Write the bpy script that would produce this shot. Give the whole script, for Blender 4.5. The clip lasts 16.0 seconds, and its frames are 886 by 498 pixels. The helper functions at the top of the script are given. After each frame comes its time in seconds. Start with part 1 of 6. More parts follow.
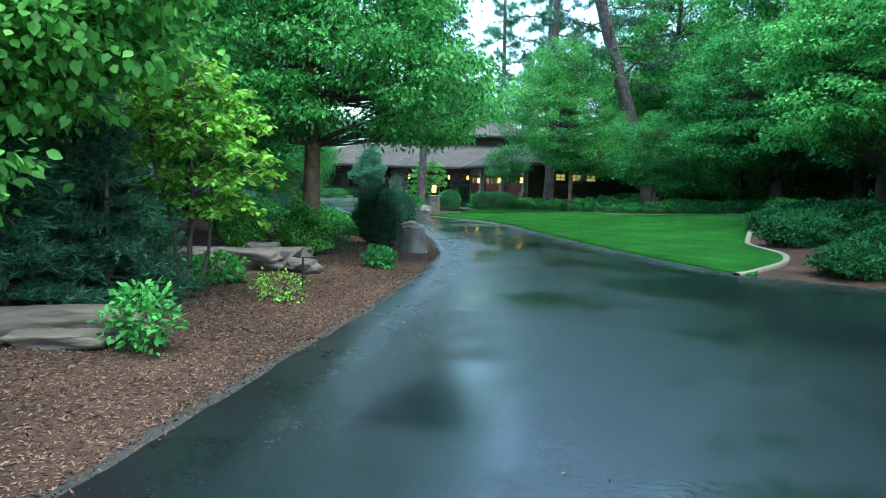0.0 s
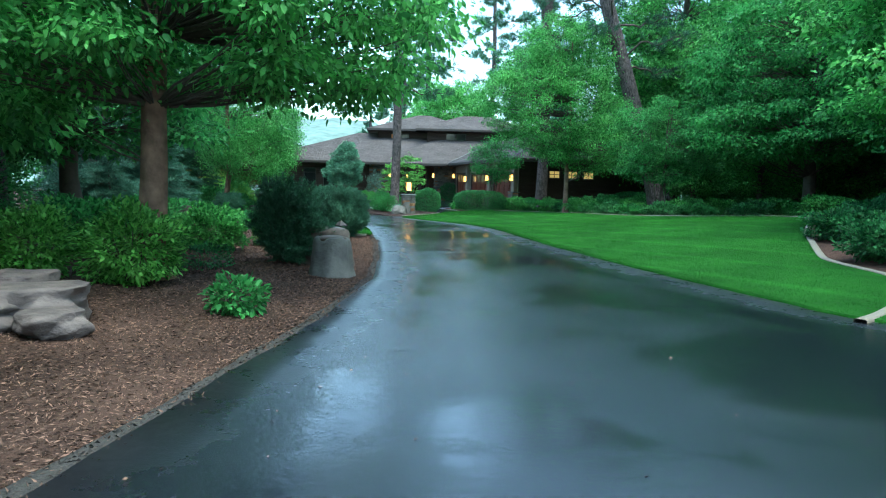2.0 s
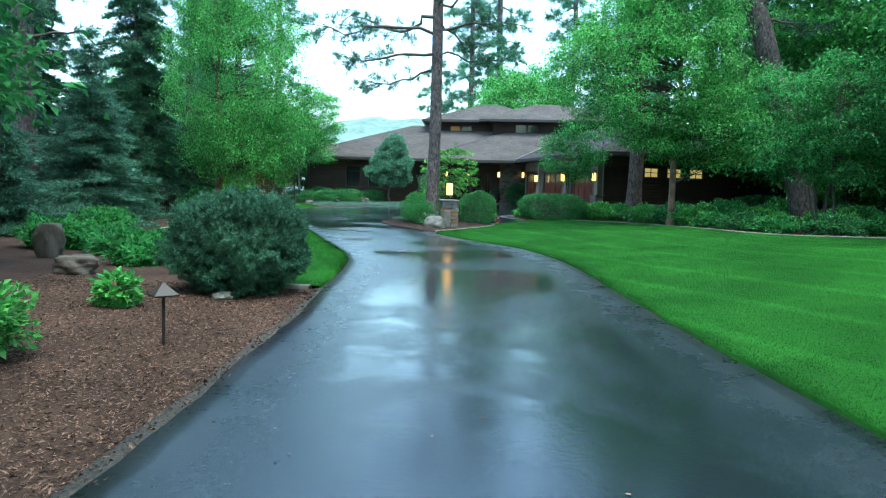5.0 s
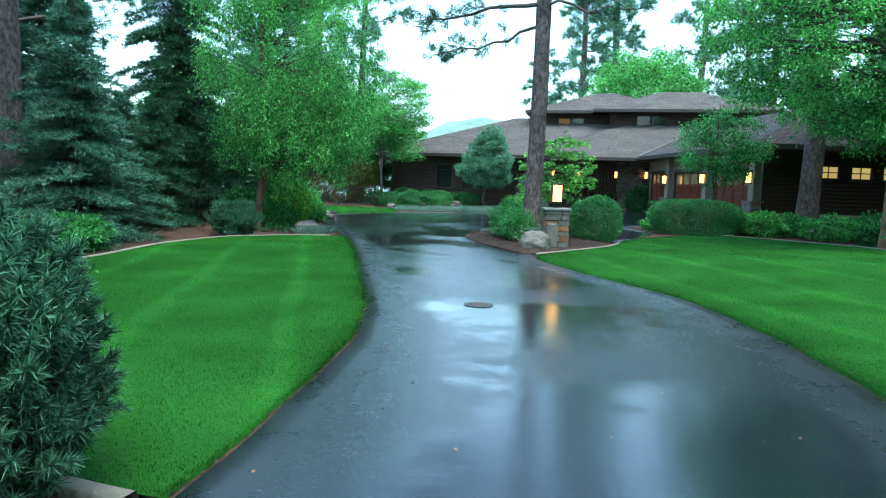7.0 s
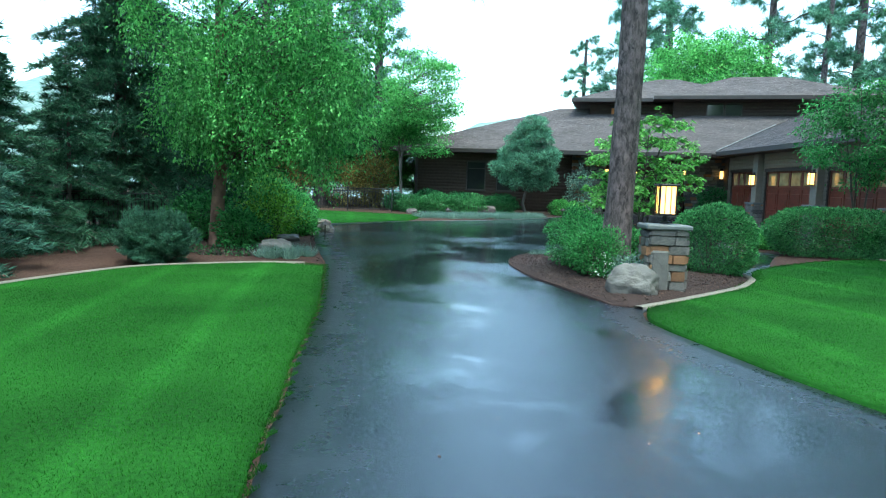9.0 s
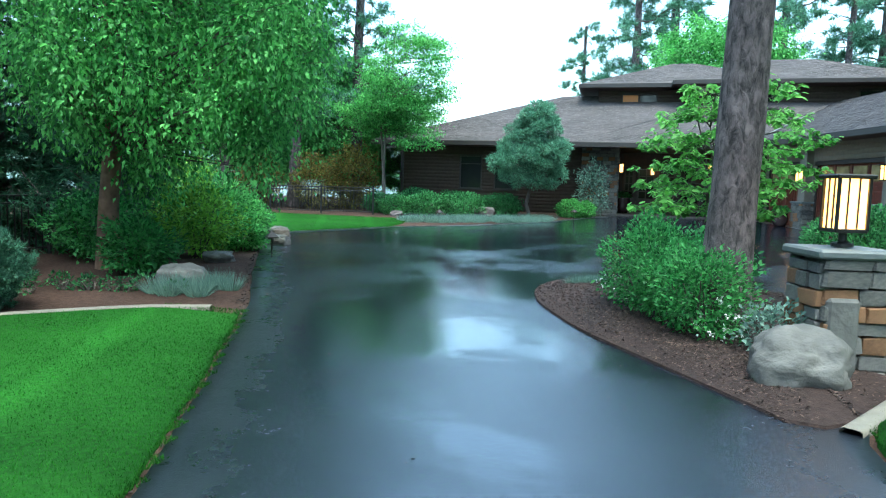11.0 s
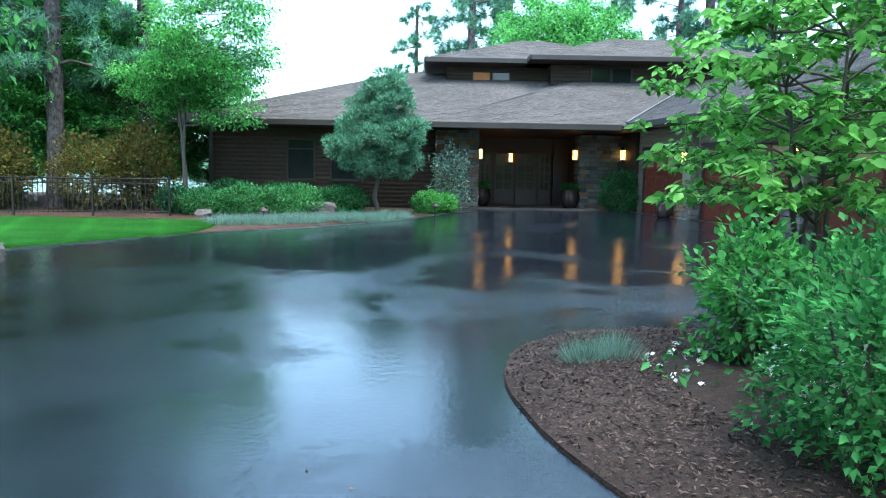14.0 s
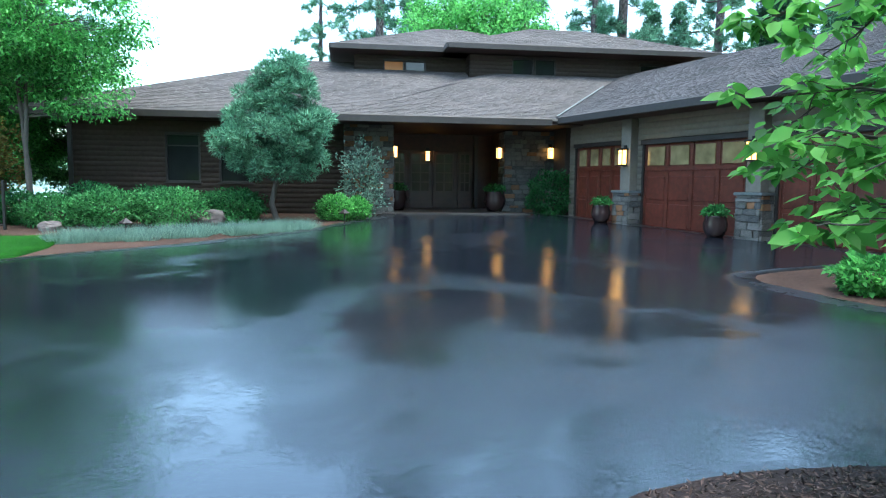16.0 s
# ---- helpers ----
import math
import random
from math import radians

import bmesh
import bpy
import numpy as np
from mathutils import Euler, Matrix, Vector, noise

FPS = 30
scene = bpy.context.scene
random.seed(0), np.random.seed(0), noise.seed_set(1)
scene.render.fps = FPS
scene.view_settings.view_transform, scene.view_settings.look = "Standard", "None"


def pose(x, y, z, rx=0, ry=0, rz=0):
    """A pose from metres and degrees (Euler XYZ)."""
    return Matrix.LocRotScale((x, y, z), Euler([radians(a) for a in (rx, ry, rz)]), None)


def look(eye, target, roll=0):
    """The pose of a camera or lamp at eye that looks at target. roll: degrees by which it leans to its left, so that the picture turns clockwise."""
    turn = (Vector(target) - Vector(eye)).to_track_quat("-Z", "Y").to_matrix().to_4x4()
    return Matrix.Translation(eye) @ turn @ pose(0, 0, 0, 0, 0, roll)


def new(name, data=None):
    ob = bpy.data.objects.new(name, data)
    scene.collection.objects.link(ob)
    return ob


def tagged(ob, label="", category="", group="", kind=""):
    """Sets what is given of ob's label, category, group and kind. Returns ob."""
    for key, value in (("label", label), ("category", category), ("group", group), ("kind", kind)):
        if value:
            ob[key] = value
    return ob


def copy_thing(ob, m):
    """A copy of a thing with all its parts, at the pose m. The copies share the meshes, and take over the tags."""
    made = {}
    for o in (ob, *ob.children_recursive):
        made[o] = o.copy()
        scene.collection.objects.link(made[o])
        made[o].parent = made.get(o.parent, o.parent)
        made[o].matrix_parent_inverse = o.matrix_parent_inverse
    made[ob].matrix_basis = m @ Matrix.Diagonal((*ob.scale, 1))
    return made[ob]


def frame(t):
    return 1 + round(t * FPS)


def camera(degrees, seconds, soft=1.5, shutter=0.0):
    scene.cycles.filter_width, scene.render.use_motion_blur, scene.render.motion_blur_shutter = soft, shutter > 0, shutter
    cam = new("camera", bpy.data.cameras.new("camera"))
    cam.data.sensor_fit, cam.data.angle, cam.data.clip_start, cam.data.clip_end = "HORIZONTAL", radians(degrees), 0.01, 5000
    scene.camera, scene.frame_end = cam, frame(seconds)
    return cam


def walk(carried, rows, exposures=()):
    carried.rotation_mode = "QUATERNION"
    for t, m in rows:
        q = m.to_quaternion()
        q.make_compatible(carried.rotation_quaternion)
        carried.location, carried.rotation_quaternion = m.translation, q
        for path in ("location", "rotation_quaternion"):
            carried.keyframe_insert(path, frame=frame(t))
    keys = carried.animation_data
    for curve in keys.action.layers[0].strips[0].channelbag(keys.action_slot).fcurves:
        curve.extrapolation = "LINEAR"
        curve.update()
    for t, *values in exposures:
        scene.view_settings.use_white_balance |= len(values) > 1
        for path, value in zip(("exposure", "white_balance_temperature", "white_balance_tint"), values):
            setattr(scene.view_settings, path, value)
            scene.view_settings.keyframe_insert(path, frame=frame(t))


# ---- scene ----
cam = camera(67.3, 16.0, soft=1.1)
EXPOSURES = [(0.0, 2.58, 6250, -14), (3.0, 2.54, 6250, -12), (6.0, 2.58, 6300, -13), (9.0, 2.62, 6300, -12), (11.5, 2.8, 6300, -10), (16.0, 2.97, 6300, -6)]
METRES, EYE, TILT, LEAN, TURN = 44.118, 1.5, 0.0, 0.0, 0.0
ROWS = [
    (0.0, 0.0, 0.0, 0.0, 0.13, -4.99, -1.53),
    (0.5, 0.0045, 0.0318, 0.0006, -0.05, -5.0, -1.51),
    (1.0, 0.0108, 0.0653, 0.0008, -0.16, -4.99, -1.47),
    (1.5, 0.0165, 0.096, -0.0002, -0.28, -4.97, -1.49),
    (2.0, 0.0211, 0.1254, -0.0029, -0.4, -4.9, -1.44),
    (2.5, 0.0254, 0.1557, -0.0048, -0.52, -4.89, -1.41),
    (3.0, 0.0311, 0.1893, -0.0046, -0.45, -4.85, -1.35),
    (5.5, 0.0445, 0.3961, 0.003, 9.03, -5.16, -1.6),
    (6.0, 0.041, 0.4366, 0.0035, 11.61, -5.19, -1.72),
    (6.5, 0.0347, 0.477, 0.0035, 13.81, -5.23, -1.86),
    (7.0, 0.0259, 0.5176, 0.0035, 15.35, -5.26, -1.92),
    (7.5, 0.0161, 0.5551, 0.0028, 16.41, -5.25, -1.95),
    (8.0, 0.0049, 0.594, 0.0025, 17.13, -5.25, -1.97),
    (8.5, -0.0065, 0.6329, 0.0031, 17.65, -5.25, -1.97),
    (9.0, -0.0175, 0.6708, 0.0039, 17.95, -5.21, -2.02),
    (11.5, -0.063, 0.7984, 0.0026, 16.15, -5.33, -1.49),
    (12.0, -0.074, 0.82, 0.0007, 13.61, -5.32, -1.44),
    (12.5, -0.0831, 0.8449, -0.0003, 10.3, -5.32, -1.32),
    (13.0, -0.0892, 0.8671, -0.001, 7.12, -5.33, -1.21),
    (13.5, -0.0929, 0.8854, -0.001, 4.43, -5.36, -1.07),
    (14.0, -0.0946, 0.904, -0.0007, 1.95, -5.37, -1.0),
    (14.5, -0.0953, 0.9229, -0.0002, -0.29, -5.38, -0.89),
    (15.0, -0.0965, 0.9421, 0.0006, -2.33, -5.39, -0.81),
    (15.5, -0.0978, 0.9597, 0.0014, -4.2, -5.4, -0.71),
    (16.0, -0.0983, 0.9748, 0.0022, -5.84, -5.39, -0.64),
]
walk(cam, [(t, pose(0, 0, EYE, TILT, LEAN, TURN) @ pose(METRES * x, METRES * y, METRES * z, 90 + pitch, roll, yaw)) for t, x, y, z, yaw, pitch, roll in ROWS],
     exposures=EXPOSURES)

# ---- light: late day under a pale sky ----
SUN_ELEV, SUN_AZ = 74.0, -150.0        # degrees; azimuth from +y towards -x
world = bpy.data.worlds.new("world")
scene.world = world
world.use_nodes = True
wn = world.node_tree.nodes
sky = wn.new("ShaderNodeTexSky")
sky.sky_type, sky.sun_disc = "NISHITA", False
sky.sun_elevation, sky.sun_rotation = radians(SUN_ELEV), radians(-SUN_AZ)
sky.air_density, sky.dust_density, sky.ozone_density = 1.0, 2.6, 2.2
world.node_tree.links.new(sky.outputs[0], wn["Background"].inputs[0])
wn["Background"].inputs[1].default_value = 0.15
sun = new("sun", bpy.data.lights.new("sun", "SUN"))
sun.data.energy, sun.data.angle, sun.data.color = 0.42, radians(50), (0.9, 0.96, 1.0)
sun.matrix_world = look((0, 0, 0), (math.sin(radians(SUN_AZ)), -math.cos(radians(SUN_AZ)), -math.tan(radians(SUN_ELEV))))

# ---- materials ----
def mat(name, base, rough=0.6, vary=0.25, scale=6.0, bump=0.0, bscale=40.0, metal=0.0, island=0.0, objrand=0.0, spec=0.5, second=None, sscale=0.7):
    """A surface with grain, larger stains and fine relief; colours vary by piece where asked."""
    m = bpy.data.materials.new(name)
    m.use_nodes = True
    n, l = m.node_tree.nodes, m.node_tree.links
    b = n["Principled BSDF"]
    b.inputs["Roughness"].default_value, b.inputs["Metallic"].default_value = rough, metal
    b.inputs["Specular IOR Level"].default_value = spec
    tc = n.new("ShaderNodeTexCoord")
    n1, n2 = n.new("ShaderNodeTexNoise"), n.new("ShaderNodeTexNoise")
    n1.inputs["Scale"].default_value, n2.inputs["Scale"].default_value = scale, sscale
    n1.inputs["Detail"].default_value = n2.inputs["Detail"].default_value = 6.0
    l.new(tc.outputs["Object"], n1.inputs["Vector"])
    l.new(tc.outputs["Object"], n2.inputs["Vector"])
    add = n.new("ShaderNodeMath"); add.operation = "ADD"
    l.new(n1.outputs[0], add.inputs[0])
    l.new(n2.outputs[0], add.inputs[1])
    src = add.outputs[0]
    for amount, node, socket in ((island, "ShaderNodeNewGeometry", "Random Per Island"), (objrand, "ShaderNodeObjectInfo", "Random")):
        if amount:
            r = n.new(node)
            ma = n.new("ShaderNodeMath"); ma.operation = "MULTIPLY_ADD"
            l.new(r.outputs[socket], ma.inputs[0])
            ma.inputs[1].default_value = amount
            l.new(src, ma.inputs[2])
            sub = n.new("ShaderNodeMath"); sub.operation = "SUBTRACT"
            l.new(ma.outputs[0], sub.inputs[0])
            sub.inputs[1].default_value = amount / 2
            src = sub.outputs[0]
    mr = n.new("ShaderNodeMapRange")
    mr.inputs["From Min"].default_value, mr.inputs["From Max"].default_value = 0.6, 1.4
    l.new(src, mr.inputs["Value"])
    mix = n.new("ShaderNodeMix"); mix.data_type = "RGBA"
    lo = [c * (1 - vary) for c in base]
    hi = [min(1, c * (1 + vary)) for c in (second or base)]
    mix.inputs["A"].default_value, mix.inputs["B"].default_value = (*lo, 1), (*hi, 1)
    l.new(mr.outputs[0], mix.inputs["Factor"])
    l.new(mix.outputs["Result"], b.inputs["Base Color"])
    if bump:
        nb, bp = n.new("ShaderNodeTexNoise"), n.new("ShaderNodeBump")
        nb.inputs["Scale"].default_value, nb.inputs["Detail"].default_value = bscale, 5.0
        l.new(tc.outputs["Object"], nb.inputs["Vector"])
        l.new(nb.outputs[0], bp.inputs["Height"])
        bp.inputs["Strength"].default_value, bp.inputs["Distance"].default_value = bump, 0.02
        l.new(bp.outputs[0], b.inputs["Normal"])
    return m

def leafmat(name, base, second, rough=0.45, through_light=0.5, island=0.9):
    """Leaf: a reflecting and a translucent part, each leaf a little different."""
    m = mat(name, base, rough, 0.35, 1.2, island=island, second=second, spec=0.22, sscale=0.35)
    n, l = m.node_tree.nodes, m.node_tree.links
    b = n["Principled BSDF"]
    col = b.inputs["Base Color"].links[0].from_socket
    tr, ms = n.new("ShaderNodeBsdfTranslucent"), n.new("ShaderNodeMixShader")
    l.new(col, tr.inputs[0])
    ms.inputs[0].default_value = through_light
    l.new(b.outputs[0], ms.inputs[1])
    l.new(tr.outputs[0], ms.inputs[2])
    l.new(ms.outputs[0], n["Material Output"].inputs[0])
    return m

def glow(name, col, strength):
    m = bpy.data.materials.new(name)
    m.use_nodes = True
    b = m.node_tree.nodes["Principled BSDF"]
    b.inputs["Base Color"].default_value = (*col, 1)
    b.inputs["Emission Color"].default_value = (*col, 1)
    b.inputs["Emission Strength"].default_value = strength
    return m

def wet_asphalt():
    """Dark sealed asphalt after rain: still puddles, a damp film between them, drier worn blotches."""
    m = bpy.data.materials.new("wet_asphalt")
    m.use_nodes = True
    n, l = m.node_tree.nodes, m.node_tree.links
    b = n["Principled BSDF"]
    tc = n.new("ShaderNodeTexCoord")

    def noise_at(scale, detail, rough=0.55, twist=0.0):
        t = n.new("ShaderNodeTexNoise")
        for key, v in (("Scale", scale), ("Detail", detail), ("Roughness", rough), ("Distortion", twist)):
            t.inputs[key].default_value = v
        l.new(tc.outputs["Object"], t.inputs["Vector"])
        return t.outputs[0]

    def calc(op, p, q, r=None):
        t = n.new("ShaderNodeMath")
        t.operation = op
        for k, v in enumerate((p, q, r)):
            if v is None:
                continue
            if isinstance(v, (int, float)):
                t.inputs[k].default_value = v
            else:
                l.new(v, t.inputs[k])
        return t.outputs[0]

    def remap(v, a0, a1, b0, b1, soft=False):
        t = n.new("ShaderNodeMapRange")
        if soft:
            t.interpolation_type = "SMOOTHSTEP"
        for key, q in (("From Min", a0), ("From Max", a1), ("To Min", b0), ("To Max", b1)):
            t.inputs[key].default_value = q
        l.new(v, t.inputs["Value"])
        return t.outputs[0]

    large, blotch, speck = noise_at(0.3, 3.0, 0.5, 0.5), noise_at(1.5, 7.0, 0.62, 0.6), noise_at(16.0, 4.0, 0.6)
    sep = n.new("ShaderNodeSeparateXYZ")
    l.new(tc.outputs["Object"], sep.inputs[0])
    court = remap(sep.outputs["Y"], 43.0, 56.0, 0.0, 0.13, True)
    verge = n.new("ShaderNodeAttribute")
    verge.attribute_name = "verge"
    margin = remap(verge.outputs["Fac"], 0.1, 1.1, 0.3, 0.0, True)
    depth = calc("ADD", calc("MULTIPLY_ADD", blotch, 0.45, large), calc("MULTIPLY_ADD", speck, 0.16, court))
    depth = calc("SUBTRACT", depth, margin)
    pool = remap(depth, 0.74, 0.92, 0.0, 1.0, True)
    film = remap(calc("MULTIPLY_ADD", speck, 0.5, blotch), 0.55, 0.95, 0.12, 0.26)
    rough_mix = n.new("ShaderNodeMix")
    l.new(pool, rough_mix.inputs["Factor"])
    l.new(calc("MULTIPLY_ADD", margin, 0.4, film), rough_mix.inputs["A"])
    rough_mix.inputs["B"].default_value = 0.04
    l.new(rough_mix.outputs["Result"], b.inputs["Roughness"])
    l.new(remap(pool, 0.0, 1.0, 0.95, 0.7), b.inputs["Specular IOR Level"])
    tone = n.new("ShaderNodeValToRGB")
    tone.color_ramp.elements[0].position, tone.color_ramp.elements[0].color = 0.36, (0.0045, 0.0068, 0.0115, 1)
    tone.color_ramp.elements[1].position, tone.color_ramp.elements[1].color = 0.68, (0.011, 0.0145, 0.021, 1)
    l.new(calc("MULTIPLY_ADD", noise_at(70.0, 3.0), 0.35, calc("MULTIPLY", blotch, 0.65)), tone.inputs[0])
    l.new(tone.outputs[0], b.inputs["Base Color"])
    # relief: coarse sway of the laid surface, ripples on the pools, stone grit where the film is thin
    dry = calc("SUBTRACT", 1.0, pool)
    last = None
    for height, strength, dist in ((noise_at(2.2, 3.0), 0.2, 0.012), (noise_at(26.0, 5.0, 0.6), 0.45, 0.004), (calc("MULTIPLY", noise_at(110.0, 3.0), dry), 0.55, 0.005)):
        bp = n.new("ShaderNodeBump")
        bp.inputs["Strength"].default_value, bp.inputs["Distance"].default_value = strength, dist
        l.new(height, bp.inputs["Height"])
        if last:
            l.new(last, bp.inputs["Normal"])
        last = bp.outputs[0]
    l.new(last, b.inputs["Normal"])
    return m

M_ASPHALT = wet_asphalt()
M_MULCH = mat("bark_mulch", (0.03, 0.018, 0.0135), 0.95, 0.5, 18, 0.9, 55, second=(0.06, 0.036, 0.028), spec=0.12)
M_WETMULCH = mat("wet_bark_mulch", (0.017, 0.011, 0.0095), 0.85, 0.5, 18, 0.9, 55, second=(0.036, 0.023, 0.02), spec=0.2)
M_CHIP = mat("mulch_chip", (0.048, 0.03, 0.023), 0.9, 0.45, 8, island=1.7, second=(0.13, 0.08, 0.06), spec=0.2)
M_WETCHIP = mat("wet_mulch_chip", (0.026, 0.018, 0.016), 0.7, 0.45, 8, island=1.7, second=(0.075, 0.048, 0.04), spec=0.3)
M_LAWN = mat("lawn_turf", (0.010, 0.056, 0.008), 0.9, 0.4, 25, 0.8, 120, second=(0.021, 0.094, 0.013), sscale=0.5, spec=0.06)
def mown(m):
    """Adds pale mowing bands, a stride apart, along the drive's direction."""
    n, l = m.node_tree.nodes, m.node_tree.links
    tc, mp, wv, mr, ns = n.new("ShaderNodeTexCoord"), n.new("ShaderNodeMapping"), n.new("ShaderNodeTexWave"), n.new("ShaderNodeMapRange"), n.new("ShaderNodeTexNoise")
    mp.inputs["Rotation"].default_value = (0, 0, radians(-26))
    wv.inputs["Scale"].default_value, wv.inputs["Distortion"].default_value, wv.inputs["Detail"].default_value = 0.19, 0.9, 1.0
    l.new(tc.outputs["Object"], mp.inputs["Vector"])
    l.new(mp.outputs[0], wv.inputs["Vector"])
    ns.inputs["Scale"].default_value, ns.inputs["Detail"].default_value = 0.6, 5.0
    l.new(tc.outputs["Object"], ns.inputs["Vector"])
    mr.inputs["From Min"].default_value, mr.inputs["To Min"].default_value, mr.inputs["To Max"].default_value = 0.87, 0.95, 1.22
    l.new(wv.outputs["Fac"], mr.inputs["Value"])
    ad = n.new("ShaderNodeMath"); ad.operation = "MULTIPLY_ADD"
    l.new(ns.outputs[0], ad.inputs[0])
    ad.inputs[1].default_value = 0.7
    l.new(mr.outputs[0], ad.inputs[2])
    mx = n.new("ShaderNodeVectorMath"); mx.operation = "SCALE"
    b = n["Principled BSDF"]
    col = b.inputs["Base Color"].links[0].from_socket
    sub = n.new("ShaderNodeMath"); sub.operation = "SUBTRACT"
    l.new(ad.outputs[0], sub.inputs[0])
    sub.inputs[1].default_value = 0.35
    l.new(col, mx.inputs[0])
    l.new(sub.outputs[0], mx.inputs["Scale"])
    l.new(mx.outputs[0], b.inputs["Base Color"])
    for node in n:
        if node.type == "BSDF_TRANSLUCENT":
            l.new(mx.outputs[0], node.inputs[0])
    return m
mown(M_LAWN)
M_BLADE = leafmat("grass_blade", (0.012, 0.068, 0.009), (0.033, 0.13, 0.016), 0.85, 0.45, 0.7)
M_BLADE.node_tree.nodes["Principled BSDF"].inputs["Specular IOR Level"].default_value = 0.06
mown(M_BLADE)
M_KERB = mat("kerb_concrete", (0.16, 0.148, 0.12), 0.8, 0.3, 12, 0.4, 60)
M_SOIL = mat("crumbled_edge", (0.028, 0.025, 0.023), 0.9, 0.4, 20, 0.6, 60)
M_SHINGLE = mat("roof_shingle", (0.06, 0.051, 0.051), 0.8, 0.28, 5, 0.5, 60, second=(0.084, 0.073, 0.072), island=0.3)
M_SIDING = mat("siding_stain", (0.06, 0.045, 0.037), 0.8, 0.25, 8, 0.2, 40, objrand=0.15, spec=0.25)
M_TRIM = mat("dark_trim", (0.025, 0.02, 0.018), 0.5, 0.3, 10)
M_PALE = mat("greige_trim", (0.17, 0.15, 0.12), 0.6, 0.2, 8)
# Porch floor, entry wood and soffit colours are darkened for the entry recess's shade.
M_PORCH = mat("shaded_porch_floor", (0.06, 0.05, 0.044), 0.5, 0.35, 4, 0.4, 20)
M_ENTRY = mat("shaded_entry_wood", (0.028, 0.011, 0.008), 0.45, 0.35, 7, second=(0.05, 0.018, 0.012))
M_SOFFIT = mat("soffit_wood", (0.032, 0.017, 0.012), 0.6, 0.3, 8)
M_DOOR = mat("mahogany_door", (0.075, 0.017, 0.01), 0.4, 0.35, 7, second=(0.11, 0.026, 0.015))
M_STONE = mat("ledge_stone", (0.055, 0.06, 0.06), 0.7, 0.35, 7, 0.6, 30, objrand=0.9, second=(0.12, 0.115, 0.105))
M_RUST = mat("rust_stone", (0.17, 0.085, 0.04), 0.75, 0.35, 7, 0.6, 30, objrand=0.6)
M_CAP = mat("cap_stone", (0.11, 0.125, 0.125), 0.6, 0.25, 9, 0.3, 30)
M_ROCK = mat("boulder_rock", (0.07, 0.073, 0.07), 0.8, 0.45, 4, 0.8, 14, second=(0.125, 0.12, 0.11))
M_BASALT = mat("basalt_rock", (0.055, 0.046, 0.05), 0.8, 0.45, 4, 0.8, 14, second=(0.105, 0.086, 0.082))
M_BEIGE = mat("sandstone_rock", (0.095, 0.077, 0.063), 0.8, 0.3, 4, 0.6, 14)
M_METAL = mat("black_iron", (0.012, 0.012, 0.012), 0.45, 0.2, 10, metal=0.3)
M_BRONZE = mat("bronze_metal", (0.028, 0.022, 0.02), 0.5, 0.3, 10, metal=0.2)
M_GLOW = glow("lamp_glass", (1.0, 0.48, 0.13), 0.95)
M_GLOWLOW = glow("lit_window", (1.0, 0.66, 0.24), 0.085)
M_GLOWUP = glow("dim_lit_window", (0.5, 0.2, 0.06), 0.012)
M_WINDOW = mat("dark_glass", (0.02, 0.022, 0.022), 0.06, 0.2, 2, spec=0.4)
# Entry panes darkened as well, to carry the recess's shade.
M_DOORGLASS = mat("shaded_door_glass", (0.02, 0.013, 0.009), 0.12, 0.3, 2, spec=0.3)
M_POT = mat("glazed_pot", (0.035, 0.02, 0.02), 0.25, 0.3, 5)
def plated_bark():
    """Pine bark: tall plates of grey-brown with dark furrows between them."""
    m = mat("pine_bark", (0.068, 0.056, 0.06), 0.9, 0.45, 7, second=(0.145, 0.118, 0.12), sscale=2.0)
    n, l = m.node_tree.nodes, m.node_tree.links
    b = n["Principled BSDF"]
    col = b.inputs["Base Color"].links[0].from_socket
    tc, mp, ns = n.new("ShaderNodeTexCoord"), n.new("ShaderNodeMapping"), n.new("ShaderNodeTexNoise")
    mp.inputs["Scale"].default_value = (15, 15, 6.0)
    ns.inputs["Scale"].default_value, ns.inputs["Detail"].default_value = 1.0, 8.0
    ns.inputs["Roughness"].default_value, ns.inputs["Distortion"].default_value = 0.66, 0.5
    l.new(tc.outputs["Object"], mp.inputs["Vector"])
    l.new(mp.outputs[0], ns.inputs["Vector"])
    mr = n.new("ShaderNodeMapRange")
    mr.inputs["From Min"].default_value, mr.inputs["From Max"].default_value = 0.36, 0.6
    l.new(ns.outputs[0], mr.inputs["Value"])
    mx = n.new("ShaderNodeMix"); mx.data_type = "RGBA"
    mx.inputs["A"].default_value = (0.017, 0.014, 0.016, 1)
    l.new(mr.outputs[0], mx.inputs["Factor"])
    l.new(col, mx.inputs["B"])
    l.new(mx.outputs["Result"], b.inputs["Base Color"])
    bp = n.new("ShaderNodeBump")
    bp.inputs["Strength"].default_value, bp.inputs["Distance"].default_value = 0.8, 0.025
    l.new(mr.outputs[0], bp.inputs["Height"])
    l.new(bp.outputs[0], b.inputs["Normal"])
    return m
M_BARK = plated_bark()
M_BIRCH = mat("river_birch_bark", (0.075, 0.042, 0.03), 0.9, 0.55, 6, 1.0, 12, second=(0.19, 0.115, 0.08), sscale=2.0)
M_TWIG = mat("grey_bark", (0.075, 0.065, 0.055), 0.85, 0.4, 8, 0.5, 20)
M_LEAF = leafmat("leaf_green", (0.04, 0.17, 0.05), (0.085, 0.3, 0.085))
M_LEAFB = leafmat("leaf_bright", (0.06, 0.25, 0.06), (0.145, 0.42, 0.11))
